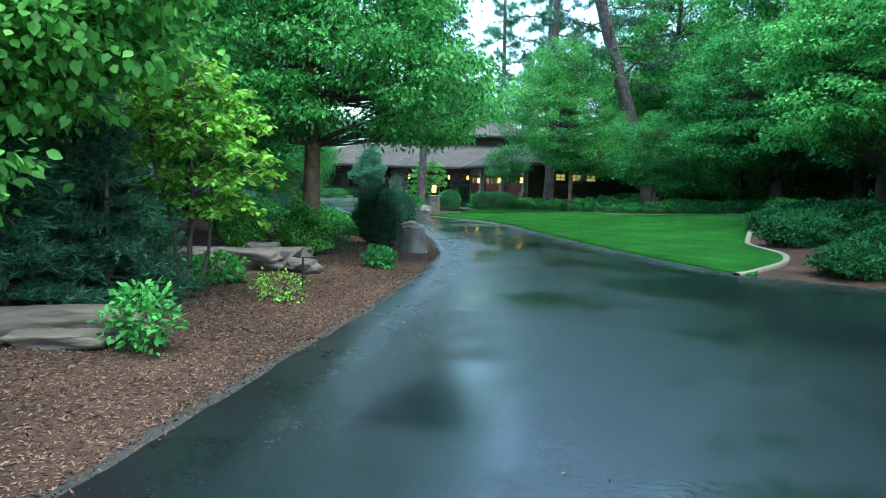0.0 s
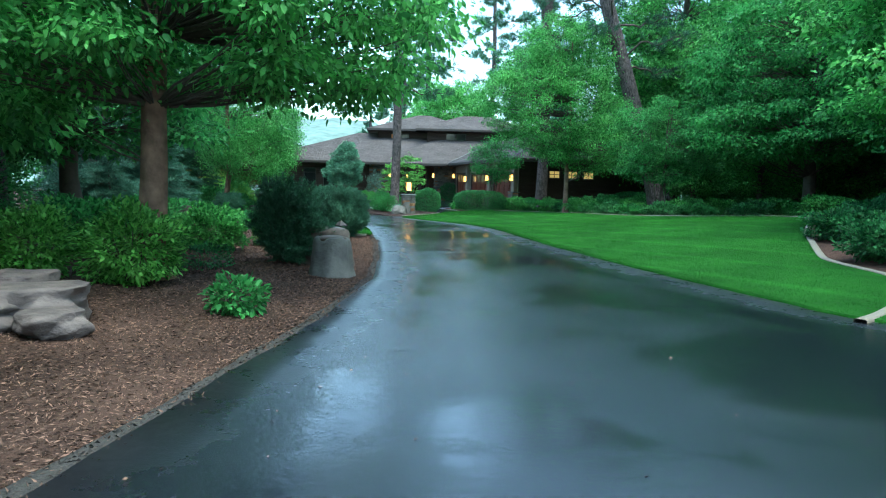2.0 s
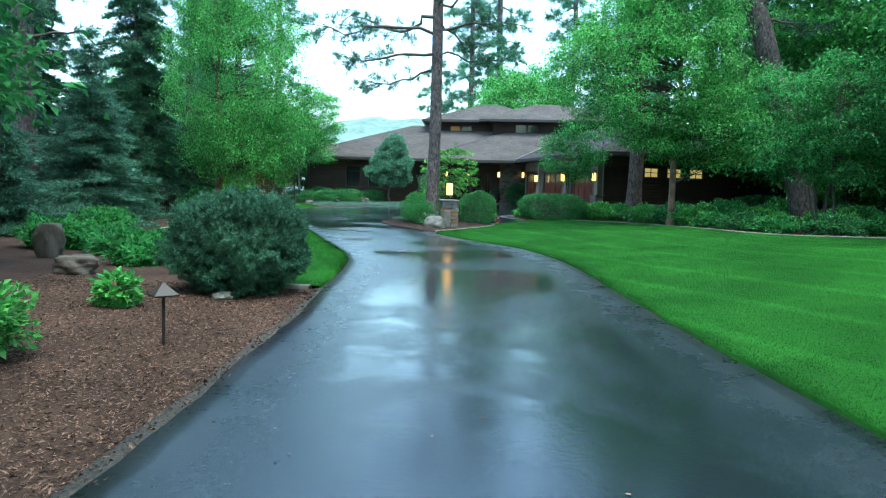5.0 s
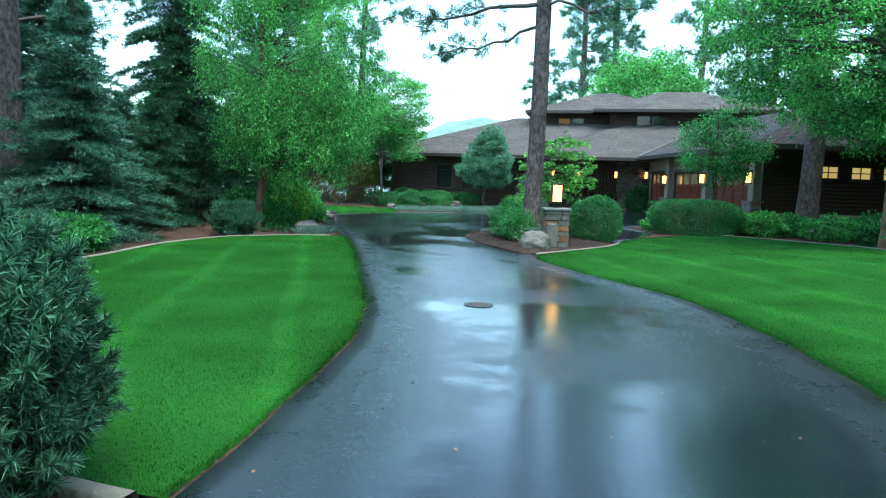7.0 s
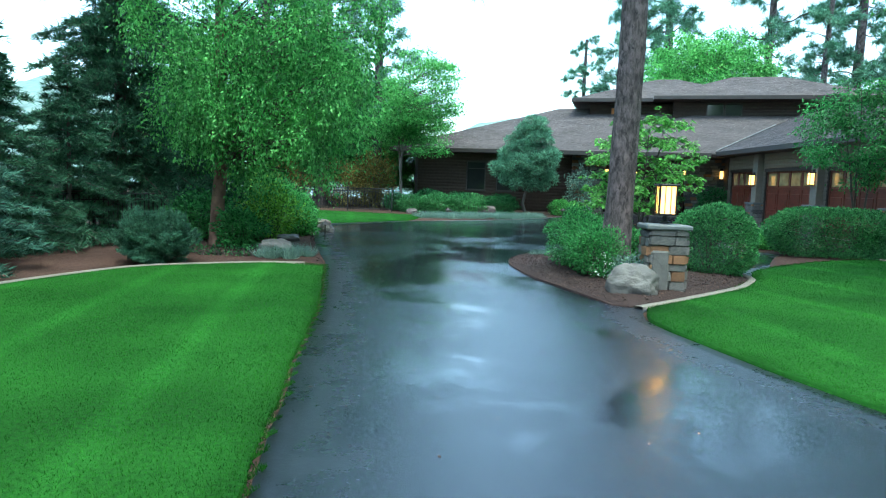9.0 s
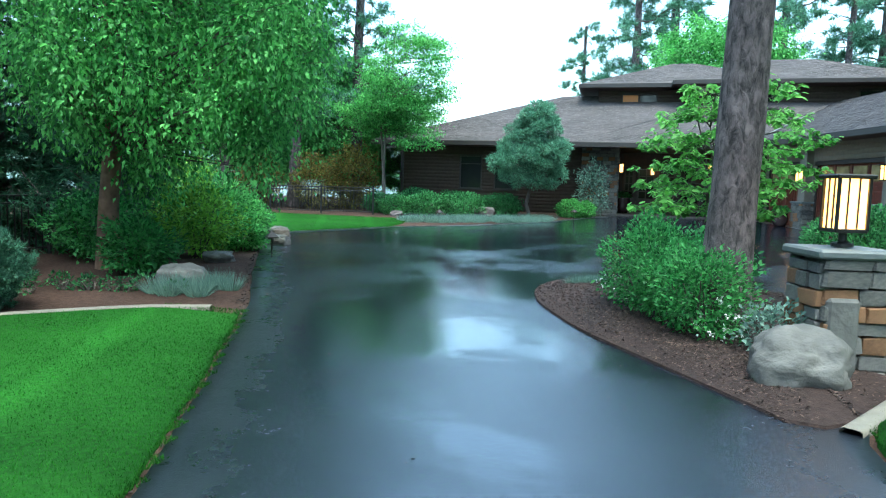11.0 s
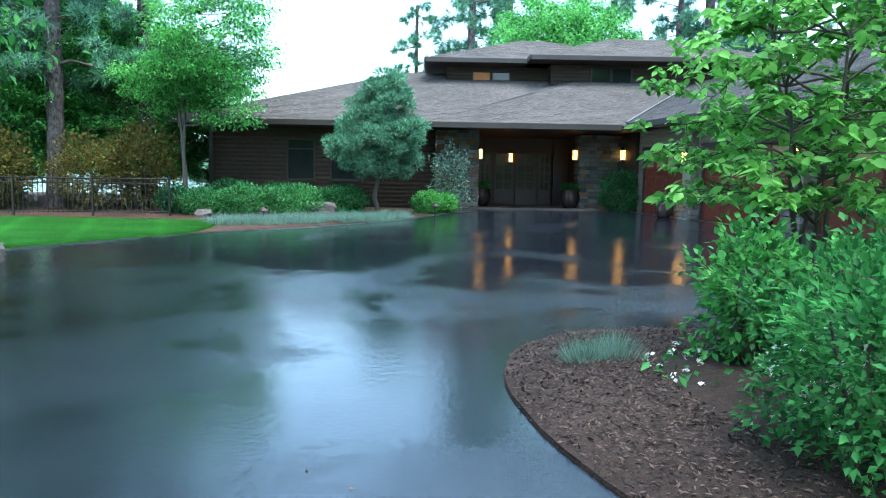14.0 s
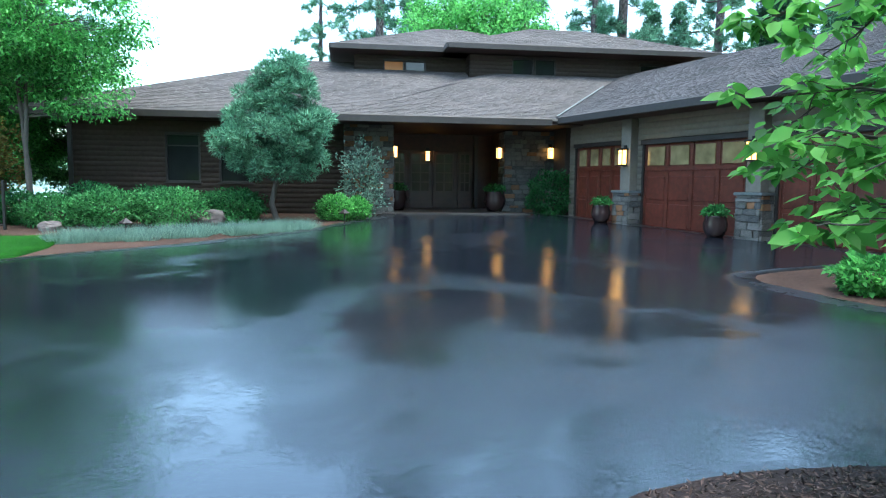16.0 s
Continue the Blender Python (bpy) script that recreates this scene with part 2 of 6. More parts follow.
M_DOGWOOD = leafmat("leaf_dogwood", (0.085, 0.28, 0.05), (0.2, 0.46, 0.11), 0.4, 0.55)
M_LEAFD = leafmat("leaf_dark", (0.022, 0.1, 0.036), (0.05, 0.18, 0.06))
M_LEAFY = leafmat("leaf_yellow", (0.13, 0.32, 0.04), (0.25, 0.5, 0.08))
M_LEAFR = leafmat("leaf_russet", (0.09, 0.1, 0.03), (0.2, 0.17, 0.05))
M_NEEDLE = leafmat("needle_dark", (0.026, 0.085, 0.05), (0.055, 0.15, 0.08), 0.5, 0.25)
M_NEEDLEB = leafmat("needle_blue", (0.04, 0.12, 0.085), (0.095, 0.22, 0.155), 0.5, 0.25)
M_NEEDLEP = leafmat("needle_pale", (0.055, 0.16, 0.1), (0.14, 0.31, 0.19), 0.5, 0.25)
M_NEEDLEM = leafmat("needle_mid", (0.026, 0.085, 0.054), (0.075, 0.19, 0.115), 0.5, 0.2)
M_HEDGE = leafmat("leaf_hedge", (0.038, 0.145, 0.052), (0.09, 0.275, 0.092))
M_FESCUE = leafmat("fescue_blue", (0.11, 0.2, 0.17), (0.2, 0.32, 0.25), 0.6, 0.25)
M_WHITE = leafmat("white_petal", (0.6, 0.62, 0.58), (0.8, 0.8, 0.76), 0.6, 0.3)
# Pale blue-green puts the haze of distance into the hills' colour.
M_HILL = mat("hazed_forest_hill", (0.09, 0.15, 0.14), 0.95, 0.35, 0.05, second=(0.13, 0.2, 0.17), sscale=0.012)
M_WATER = mat("lake_water", (0.05, 0.08, 0.09), 0.12, 0.1, 0.2, 0.15, 3)

# ---- mesh helpers ----
RNG = np.random.default_rng(7)

def mesh_np(name, V, F, material, smooth=False):
    """Mesh data from vertex and equal-sized face arrays."""
    V, F = np.asarray(V, np.float32), np.asarray(F, np.int32)
    me = bpy.data.meshes.new(name)
    k = F.shape[1]
    me.vertices.add(len(V)); me.loops.add(F.size); me.polygons.add(len(F))
    me.vertices.foreach_set("co", V.ravel())
    me.loops.foreach_set("vertex_index", F.ravel())
    me.polygons.foreach_set("loop_start", np.arange(0, F.size, k, dtype=np.int32))
    if smooth:
        me.polygons.foreach_set("use_smooth", np.ones(len(F), bool))
    me.update(calc_edges=True)
    me.materials.append(material)
    return me

def np_part(name, V, F, material, parent=None, smooth=False, label=""):
    ob = new(name, mesh_np(name, V, F, material, smooth))
    if parent is not None:
        ob.parent = parent
    return tagged(ob, label)

def part(name, bm, material, parent=None, label="", m=None, smooth=False):
    """Links a bmesh as one mesh object under a thing or a part."""
    me = bpy.data.meshes.new(name)
    if smooth:
        for face in bm.faces:
            face.smooth = True
    bm.to_mesh(me); bm.free()
    me.materials.append(material)
    ob = new(name, me)
    if parent is not None:
        ob.parent = parent
    if m is not None:
        ob.matrix_basis = m
    return tagged(ob, label)

def thing(name, m, label, category, group="", kind=""):
    ob = new(name)
    ob.empty_display_size = 0.2
    ob.matrix_basis = m
    return tagged(ob, label, category, group, kind)

def box(x0, y0, z0, x1, y1, z1, bevel=0.0, bm=None):
    b = bmesh.new()
    bmesh.ops.create_cube(b, size=1, matrix=Matrix.Translation(((x0 + x1) / 2, (y0 + y1) / 2, (z0 + z1) / 2)) @ Matrix.Diagonal((abs(x1 - x0), abs(y1 - y0), abs(z1 - z0), 1)))
    if bevel:
        bmesh.ops.bevel(b, geom=b.edges[:], offset=bevel, segments=1, affect="EDGES")
    if bm is None:
        return b
    tmp = bpy.data.meshes.new("tmp")
    b.to_mesh(tmp); b.free()
    bm.from_mesh(tmp)
    bpy.data.meshes.remove(tmp)
    return bm

def lathe(profile, n=24):
    """Surface turned about z from (radius, height) pairs, closed at both ends."""
    bm = bmesh.new()
    rings = [[bm.verts.new((r * math.cos(2 * math.pi * i / n), r * math.sin(2 * math.pi * i / n), z)) for i in range(n)] for r, z in profile]
    for a, b in zip(rings, rings[1:]):
        for i in range(n):
            bm.faces.new((a[i], a[(i + 1) % n], b[(i + 1) % n], b[i]))
    bm.faces.new(rings[0][::-1]); bm.faces.new(rings[-1])
    return bm

def tubes(lines, sides=6):
    """Tapered tubes along polylines [(points, radii)]: vertices and quads."""
    V, F, base = [], [], 0
    for pts, rad in lines:
        P = np.asarray(pts, float)
        d = np.gradient(P, axis=0)
        d /= np.linalg.norm(d, axis=1)[:, None] + 1e-9
        up = np.where(np.abs(d[:, 2:3]) > 0.9, [[1.0, 0, 0]], [[0, 0, 1.0]])
        a = np.cross(d, up); a /= np.linalg.norm(a, axis=1)[:, None] + 1e-9
        b = np.cross(d, a)
        th = np.arange(sides) * 2 * np.pi / sides
        ring = P[:, None] + np.asarray(rad)[:, None, None] * (a[:, None] * np.cos(th)[None, :, None] + b[:, None] * np.sin(th)[None, :, None])
        V.append(ring.reshape(-1, 3))
        i, j = np.meshgrid(np.arange(len(P) - 1), np.arange(sides), indexing="ij")
        q = np.stack([i * sides + j, i * sides + (j + 1) % sides, (i + 1) * sides + (j + 1) % sides, (i + 1) * sides + j], -1).reshape(-1, 4)
        F.append(q + base)
        base += ring.shape[0] * sides
    return np.concatenate(V), np.concatenate(F)

def unit(v):
    return v / (np.linalg.norm(v, axis=-1, keepdims=True) + 1e-9)

def leaf_cloud(P, D, size, width=0.55, fold=0.18, jitter=0.35, fine=False):
    """Folded leaves at P pointing along D: two triangles each about a midrib."""
    n = len(P)
    D = unit(D)
    s = size * (1 + jitter * RNG.uniform(-1, 1, (n, 1)))
    side = unit(np.cross(D, unit(np.array([0, 0, 1.0]) + RNG.normal(0, 0.45, (n, 3)))))
    nor = np.cross(side, D)
    nor *= np.where(nor[:, 2:3] < 0, -1, 1)
    if fine:
        # pointed oval outline about a raised midrib, with a drooping tip
        w = side * s * width / 2
        pts = [P, P + D * s * 0.28 + w * 0.9, P + D * s * 0.6 + w * 0.85 - nor * s * 0.03, P + D * s - nor * s * 0.16,
               P + D * s * 0.6 - w * 0.85 - nor * s * 0.03, P + D * s * 0.28 - w * 0.9, P + D * s * 0.5 - nor * s * fold * 0.6]
        V = np.stack(pts, 1).reshape(-1, 3)
        k = np.arange(n)[:, None] * 7
        return V, np.concatenate([k + [6, q, (q + 1) % 6] for q in range(6)], 1).reshape(-1, 3)
    mid = P + D * s * 0.45 + nor * s * fold
    V = np.stack([P, mid + side * s * width / 2, P + D * s, mid - side * s * width / 2], 1).reshape(-1, 3)
    k = np.arange(n)[:, None] * 4
    F = np.concatenate([k + [0, 1, 2], k + [0, 2, 3]], 1).reshape(-1, 3)
    return V, F

def needle_cloud(P, D, length, width=0.012, jitter=0.3):
    """Thin needles: one slender triangle each."""
    n = len(P)
    D = unit(D)
    s = length * (1 + jitter * RNG.uniform(-1, 1, (n, 1)))
    side = unit(np.cross(D, unit(RNG.normal(0, 1, (n, 3))))) * width / 2
    V = np.stack([P - side, P + side, P + D * s], 1).reshape(-1, 3)
    return V, np.arange(n * 3).reshape(-1, 3)

def in_ball(n, shell=0.5):
    v = unit(RNG.normal(0, 1, (n, 3)))
    return v * (RNG.uniform(shell ** 3, 1, (n, 1)) ** (1 / 3))

def bend(a, b, k, amount):
    """A wandering line from a to b."""
    t = np.linspace(0, 1, k)[:, None]
    w = np.cumsum(RNG.normal(0, 1, (k, 3)), 0)
    w -= w[:1] + (w[-1:] - w[:1]) * t
    return np.asarray(a) * (1 - t) + np.asarray(b) * t + w * amount

# ---- the lie of the land ----
YR = [-20, 0, 5, 11, 13, 15.2, 17.6, 22.4, 25.7, 29.1, 31, 34.2, 35.5, 36.5, 37.8, 39, 45]
XR = [16, 15, 13, 8, 5.8, 5.35, 4.8, 4.05, 3.65, 3.3, 3.05, 2.1, 1.0, 0.3, -0.5, -1.1, 0]
YL = [-20, 3, 4, 5.3, 6.8, 9.3, 12.8, 16, 19.8, 24, 25.6, 29.2, 31.8, 34.8, 36.3, 39.8, 41.7, 44.9, 50.9]
XL = [-2.6, -1.8, -1.6, -1.4, -1.1, -0.7, -0.25, -0.05, -0.3, -0.75, -1, -1.5, -2.4, -3.83, -4.43, -6.14, -7.17, -9.15, -12.6]
ISLAND = [(-1.1, 39.0), (-2, 40.3), (-3, 41.7), (-3.7, 43.2), (-3.93, 44.3), (-3.8, 45.2), (-3.3, 45.85), (-2.5, 46.1), (-1.6, 46.1), (-0.4, 45.6), (0.6, 44.6), (1.0, 43.2), (0.6, 41.9), (0.1, 41.0)]

def smoothed(y, ys, xs):
    """Interpolation with the corners of the plan rounded off."""
    return sum(np.interp(np.asarray(y) + k, ys, xs) for k in (-0.6, -0.3, 0, 0.3, 0.6)) / 5

def grade(y):
    return np.interp(y, [-20, 34, 50, 60, 66, 80, 100, 130], [0, 0, 0.2, 0.4, 0.6, 0.7, -1.5, -4])

def H(x, y):
    x, y = np.asarray(x, float), np.asarray(y, float)
    z = grade(y)
    z = z + 0.085 * np.clip(x - smoothed(y, YR, XR) - 0.4, 0, 10) * np.interp(y, [8, 16, 28, 36, 46, 51, 53], [0.4, 1, 1, 0.6, 0.22, 0.1, 0])
    return z + 0.05 * np.clip(smoothed(y, YL, XL) - x - 0.4, 0, 8) * np.interp(y, [22, 28], [1, 0])

def ground(x, y):
    return float(H(x, y))

def sheet(name, rows, material, lift, label, category, across=10, flat=False):
    """A surface laid over the land between the left and right bounds of each row (y, x0, x1)."""
    R = np.asarray(rows, float)
    t = np.linspace(0, 1, across + 1)
    X = R[:, 1:2] * (1 - t) + R[:, 2:3] * t
    Y = np.repeat(R[:, :1], across + 1, 1)
    Z = (grade(Y) if flat else H(X, Y)) + lift
    n, k = X.shape
    top = np.stack([X, Y, Z], -1).reshape(-1, 3)
    i, j = np.meshgrid(np.arange(n - 1), np.arange(k - 1), indexing="ij")
    a = (i * k + j).ravel()
    F = np.stack([a, a + 1, a + k + 1, a + k], 1)
    # skirt down the two long sides
    L, Rr = np.arange(n) * k, np.arange(n) * k + k - 1
    low = np.concatenate([top[L], top[Rr]]) - [0, 0, 0.12]
    V = np.concatenate([top, low])
    b = len(top)
    s = np.arange(n - 1)
    F = np.concatenate([F, np.stack([L[:-1], L[1:], b + s + 1, b + s], 1), np.stack([Rr[1:], Rr[:-1], b + n + s, b + n + s + 1], 1)])
    ob = np_part(name, V, F, material, None, False)
    return tagged(ob, label, category, kind="structure")

xs = np.unique(np.concatenate([np.arange(-30, 30.1, 0.75), np.linspace(-90, 90, 37), np.linspace(-3000, 3000, 25)]))
ys = np.unique(np.concatenate([np.arange(-10, 72, 0.75), np.linspace(-60, 140, 41), np.linspace(-3000, 4000, 29)]))
GX, GY = np.meshgrid(xs, ys)
GZ = H(GX, GY) - 0.012
i, j = np.meshgrid(np.arange(len(ys) - 1), np.arange(len(xs) - 1), indexing="ij")
a = (i * len(xs) + j).ravel()
tagged(np_part("ground", np.stack([GX, GY, GZ], -1).reshape(-1, 3), np.stack([a, a + 1, a + len(xs) + 1, a + len(xs)], 1), M_MULCH, smooth=True),
       "brown bark-mulched ground of the garden and woods", "ground", kind="structure")

def rough(y, k):
    """Small wander of a laid edge."""
    return 0.014 * math.sin(y * 1.7 + k) + 0.011 * math.sin(y * 4.1 + 2 * k) + 0.008 * math.sin(y * 9.7 + 3 * k)

ry = np.arange(-20, 70.01, 0.3)
left = smoothed(ry, YL + [51.2, 55, 57, 61, 66, 69.7, 72], XL + [-12.5, -10.4, -8.4, -6.0, -4.0, -3.7, -3.7])
right = np.where(ry < 38, smoothed(ry, YR, XR), smoothed(ry, [36, 37.8, 39, 41.1, 43.2, 44.3, 46, 47.5, 49, 50.3, 52.7, 53.5, 54.4, 55, 66, 72], [0.6, -0.5, -1.1, 0.2, 1.0, 1.2, 2.0, 2.9, 2.6, 1.6, 1.2, 2.5, 6.0, 6.4, 2.5, 0.5]))
road = sheet("driveway", [(y, l + rough(y, 0), r + rough(y, 3)) for y, l, r in zip(ry, left, right)], M_ASPHALT, 0.012, "rain-wet dark sealed asphalt driveway and court", "road", 24, True)
# how far each point of the asphalt lies from its crumbling margins, where no water stands
span = (np.abs(np.linspace(0, 1, 25) - 0.5) * -1 + 0.5)[None] * np.abs(right - left)[:, None]
verge = road.data.attributes.new("verge", "FLOAT", "POINT")
verge.data.foreach_set("value", np.concatenate([span.ravel(), np.zeros(len(road.data.vertices) - span.size)]).astype(np.float32))

ey = np.arange(-8, 25.6, 0.3)
sheet("driveway_shoulder", [(y, float(smoothed(y, YL, XL)) - 0.12 + rough(y * 1.7, 5), float(smoothed(y, YL, XL)) + 0.02 + rough(y, 0)) for y in ey], M_SOIL, 0.003, "crumbled grey shoulder of the asphalt", "road", 2, True)

ly = np.arange(12.9, 48.5, 0.25)
lawn_l = np.where(ly < 38.5, smoothed(ly, YR, XR), smoothed(ly, [37.8, 39, 41.1, 43.2, 44.3, 46, 47.5, 48.4, 49], [-0.5, -1.1, 0.2, 1.0, 1.0, 1.9, 3.0, 4.0, 5])) + 0.05
lawn_r = smoothed(ly, [12.9, 14.5, 15.5, 17.8, 19.1, 23.2, 27, 31, 33.5, 35, 36, 37.5, 40, 42.5, 44.5, 46.3, 48.6], [5.9, 7.4, 8.0, 8.1, 8.7, 10.7, 13.0, 13.6, 12.8, 11.2, 9.8, 8.9, 8.4, 8.2, 7.9, 6.9, 4.6])
LAWN_R = [(y, l + rough(y, 3), max(r, l + 0.05)) for y, l, r in zip(ly, lawn_l, lawn_r)]
sheet("lawn_east", LAWN_R, M_LAWN, 0.04, "closely mown bright green lawn rising from the drive", "lawn", 24)
ly2 = np.arange(25.6, 41.1, 0.25)
l2 = smoothed(ly2, [25.6, 27, 29, 31, 32.2, 34.2, 36.7, 39.2, 40.7, 41.2], [-2.2, -4, -6.3, -8, -8.9, -9.2, -9.8, -9.6, -8.1, -7.4])
LAWN_L = [(y, l, float(smoothed(y, YL, XL)) - 0.05 + rough(y, 0)) for y, l in zip(ly2, l2)]
sheet("lawn_west", LAWN_L, M_LAWN, 0.04, "mown bright green lawn with faint mowing bands", "lawn", 18)
ly3 = np.arange(50.6, 58.6, 0.3)
LAWN_N = [(y, -19.5, float(np.interp(y, [50.6, 51, 55, 56.5, 58.6], [-12.9, -12.6, -10.5, -10.6, -11.2]))) for y in ly3]
sheet("lawn_north", LAWN_N, M_LAWN, 0.04, "small strip of lawn before the iron fence", "lawn", 12)

# island bed inside the court
IS = np.array(ISLAND)
ic = IS.mean(0)
ang = np.linspace(0, 1, 57)[:-1] * len(IS)
loop = np.stack([np.interp(ang, np.arange(len(IS) + 1), np.append(IS[:, k], IS[0, k])) for k in (0, 1)], 1)
loop = (np.roll(loop, 1, 0) + loop + np.roll(loop, -1, 0)) / 3
rings = [(1.0, -0.06), (0.99, 0.035), (0.9, 0.09), (0.6, 0.16), (0.25, 0.19)]
V = []
for s, h in rings:
    p = ic + (loop - ic) * s
    V.append(np.column_stack([p, H(p[:, 0], p[:, 1]) + h]))
V = np.concatenate(V + [[(ic[0], ic[1], ground(*ic) + 0.2)]])
n = len(loop)
k = np.arange(n)
F = [np.stack([r * n + k, r * n + (k + 1) % n, (r + 1) * n + (k + 1) % n, (r + 1) * n + k], 1) for r in range(4)]
F = np.concatenate(F + [np.stack([4 * n + k, 4 * n + (k + 1) % n, np.full(n, 5 * n), np.full(n, 5 * n)], 1)[:, :4]])
me = bpy.data.meshes.new("island_bed")
me.from_pydata([tuple(v) for v in V], [], [tuple(dict.fromkeys(f)) for f in F.tolist()])
me.materials.append(M_WETMULCH)
tagged(new("island_bed", me), "mounded bark-mulch planting island in the asphalt court", "flower bed", kind="structure")

def kerb(points, label):
    """A narrow mown-edge kerb of pale concrete along a line."""
    P = np.array(points, float)
    t = np.linspace(0, len(P) - 1, len(P) * 8)
    P = np.stack([np.interp(t, np.arange(len(P)), P[:, q]) for q in (0, 1)], 1)
    for _ in range(6):
        P[1:-1] = (P[:-2] + P[1:-1] * 2 + P[2:]) / 4
    d = unit(np.gradient(P, axis=0))
    nrm = np.stack([-d[:, 1], d[:, 0]], 1)
    V = []
    for off, h in ((-0.075, -0.05), (-0.07, 0.04), (-0.05, 0.055), (0.05, 0.055), (0.07, 0.04), (0.075, -0.05)):
        q = P + nrm * off
        V.append(np.column_stack([q, H(P[:, 0], P[:, 1]) + h]))
    V = np.stack(V, 1)
    n, m = V.shape[:2]
    i, j = np.meshgrid(np.arange(n - 1), np.arange(m - 1), indexing="ij")
    a = (i * m + j).ravel()
    return tagged(np_part("kerb", V.reshape(-1, 3), np.stack([a, a + 1, a + m + 1, a + m], 1), M_KERB), label, "kerb", kind="structure")

kerb([(5.75, 12.95), (7.45, 14.4), (8.05, 15.5), (8.15, 17.8), (8.75, 19.1), (10.75, 23.2), (13.1, 27), (13.65, 31), (12.85, 33.5), (11.25, 35.1), (9.85, 36.1), (8.95, 37.6), (8.45, 40), (8.25, 42.5), (7.95, 44.5), (6.95, 46.3), (4.6, 48.7)], "pale concrete mowing kerb round the lawn")
kerb([(-0.95, 39.25), (0.15, 41.0), (0.7, 42.0), (1.0, 43.1), (0.9, 43.9), (0.6, 44.4)], "pale concrete kerb between lawn and island bed")
kerb([(-1.2, 25.55), (-2.2, 25.6), (-4, 27), (-6.3, 29), (-8, 31), (-8.95, 32.2), (-9.25, 34.2), (-9.85, 36.7), (-9.65, 39.2), (-8.1, 40.75), (-7.3, 41.1)], "pale concrete mowing kerb round the lawn")

# lake and far hills
tagged(np_part("water", [(-2000, 125, -3.4), (2000, 125, -3.4), (2000, 1500, -3.4), (-2000, 1500, -3.4)], [(0, 1, 2, 3)], M_WATER), "pale lake beyond the garden trees", "lake", kind="structure")
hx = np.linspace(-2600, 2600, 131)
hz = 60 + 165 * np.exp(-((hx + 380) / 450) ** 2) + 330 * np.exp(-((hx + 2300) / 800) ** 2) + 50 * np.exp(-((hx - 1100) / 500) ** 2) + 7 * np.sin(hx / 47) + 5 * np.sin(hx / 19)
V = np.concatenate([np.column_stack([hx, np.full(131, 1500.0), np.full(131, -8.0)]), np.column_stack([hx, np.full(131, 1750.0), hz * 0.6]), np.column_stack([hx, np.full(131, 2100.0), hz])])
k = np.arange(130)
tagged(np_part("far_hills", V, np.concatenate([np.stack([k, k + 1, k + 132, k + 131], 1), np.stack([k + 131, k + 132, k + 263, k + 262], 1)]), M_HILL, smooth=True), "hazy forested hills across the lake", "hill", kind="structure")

# ---- the house: one thing, its parts beneath it ----
HX, HY, HZ = -14.4, 66.4, 0.5
house = thing("house", pose(HX, HY, HZ, 0, 0, 2), "low dark-brown house with brown shingle hip roofs and a lit entry", "house")

def hplane(name, pts, course=0.22, thick=0.14, parent=house, material=None):
    """A roof plane of lapped shingle courses; pts: eave left, eave right, top right, top left."""
    a, b, c, d = (np.array(p, float) for p in pts)
    n = max(3, int(round(np.linalg.norm((d + c) / 2 - (a + b) / 2) / course)))
    nor = np.cross(b - a, (d + c) / 2 - (a + b) / 2); nor /= np.linalg.norm(nor)
    V, F = [], []
    for k in range(n):
        t0, t1 = k / n, (k + 1) / n + 0.3 / n
        l0, r0, l1, r1 = a + (d - a) * t0, b + (c - b) * t0, a + (d - a) * min(1, t1), b + (c - b) * min(1, t1)
        w = np.linalg.norm(r0 - l0)
        m = max(1, int(w / 0.33))
        cuts = np.linspace(0, 1, m + 1)
        if m > 2:
            cuts[1:-1] += RNG.uniform(-0.3, 0.3, m - 1) / m
        for q in range(m):
            u0, u1 = cuts[q] + 0.004 / max(w, 0.1), cuts[q + 1] - 0.004 / max(w, 0.1)
            h = 0.022 + RNG.uniform(-0.006, 0.008)
            p = [l0 + (r0 - l0) * u0, l0 + (r0 - l0) * u1, l1 + (r1 - l1) * u1, l1 + (r1 - l1) * u0]
            s = len(V)
            V += [p[0] + nor * h, p[1] + nor * h, p[2] + nor * 0.004, p[3] + nor * 0.004, p[0], p[1]]
            F += [(s, s + 1, s + 2, s + 3), (s + 4, s + 5, s + 1, s)]
    slab = np_part("roof_slope", np.array([a, b, c, d, a - [0, 0, thick], b - [0, 0, thick], c - [0, 0, thick], d - [0, 0, thick]]),
                   [(0, 1, 2, 3), (7, 6, 5, 4), (0, 4, 5, 1), (1, 5, 6, 2), (2, 6, 7, 3), (3, 7, 4, 0)], M_TRIM, parent)
    sh = np_part("shingle_cover", np.array(V), F, material or M_SHINGLE, slab)
    tagged(sh, kind="stuff")
    return slab

def fascia(a, b, parent=house, h=0.2):
    """Dark gutter board along an eave from a to b."""
    a, b = Vector(a), Vector(b)
    d = b - a
    bm = box(0, -0.07, -h, d.length, 0.06, 0.03, 0.015)
    return part("gutter", bm, M_TRIM, parent, m=Matrix.Translation(a) @ Matrix.Rotation(math.atan2(d.y, d.x), 4, "Z"))

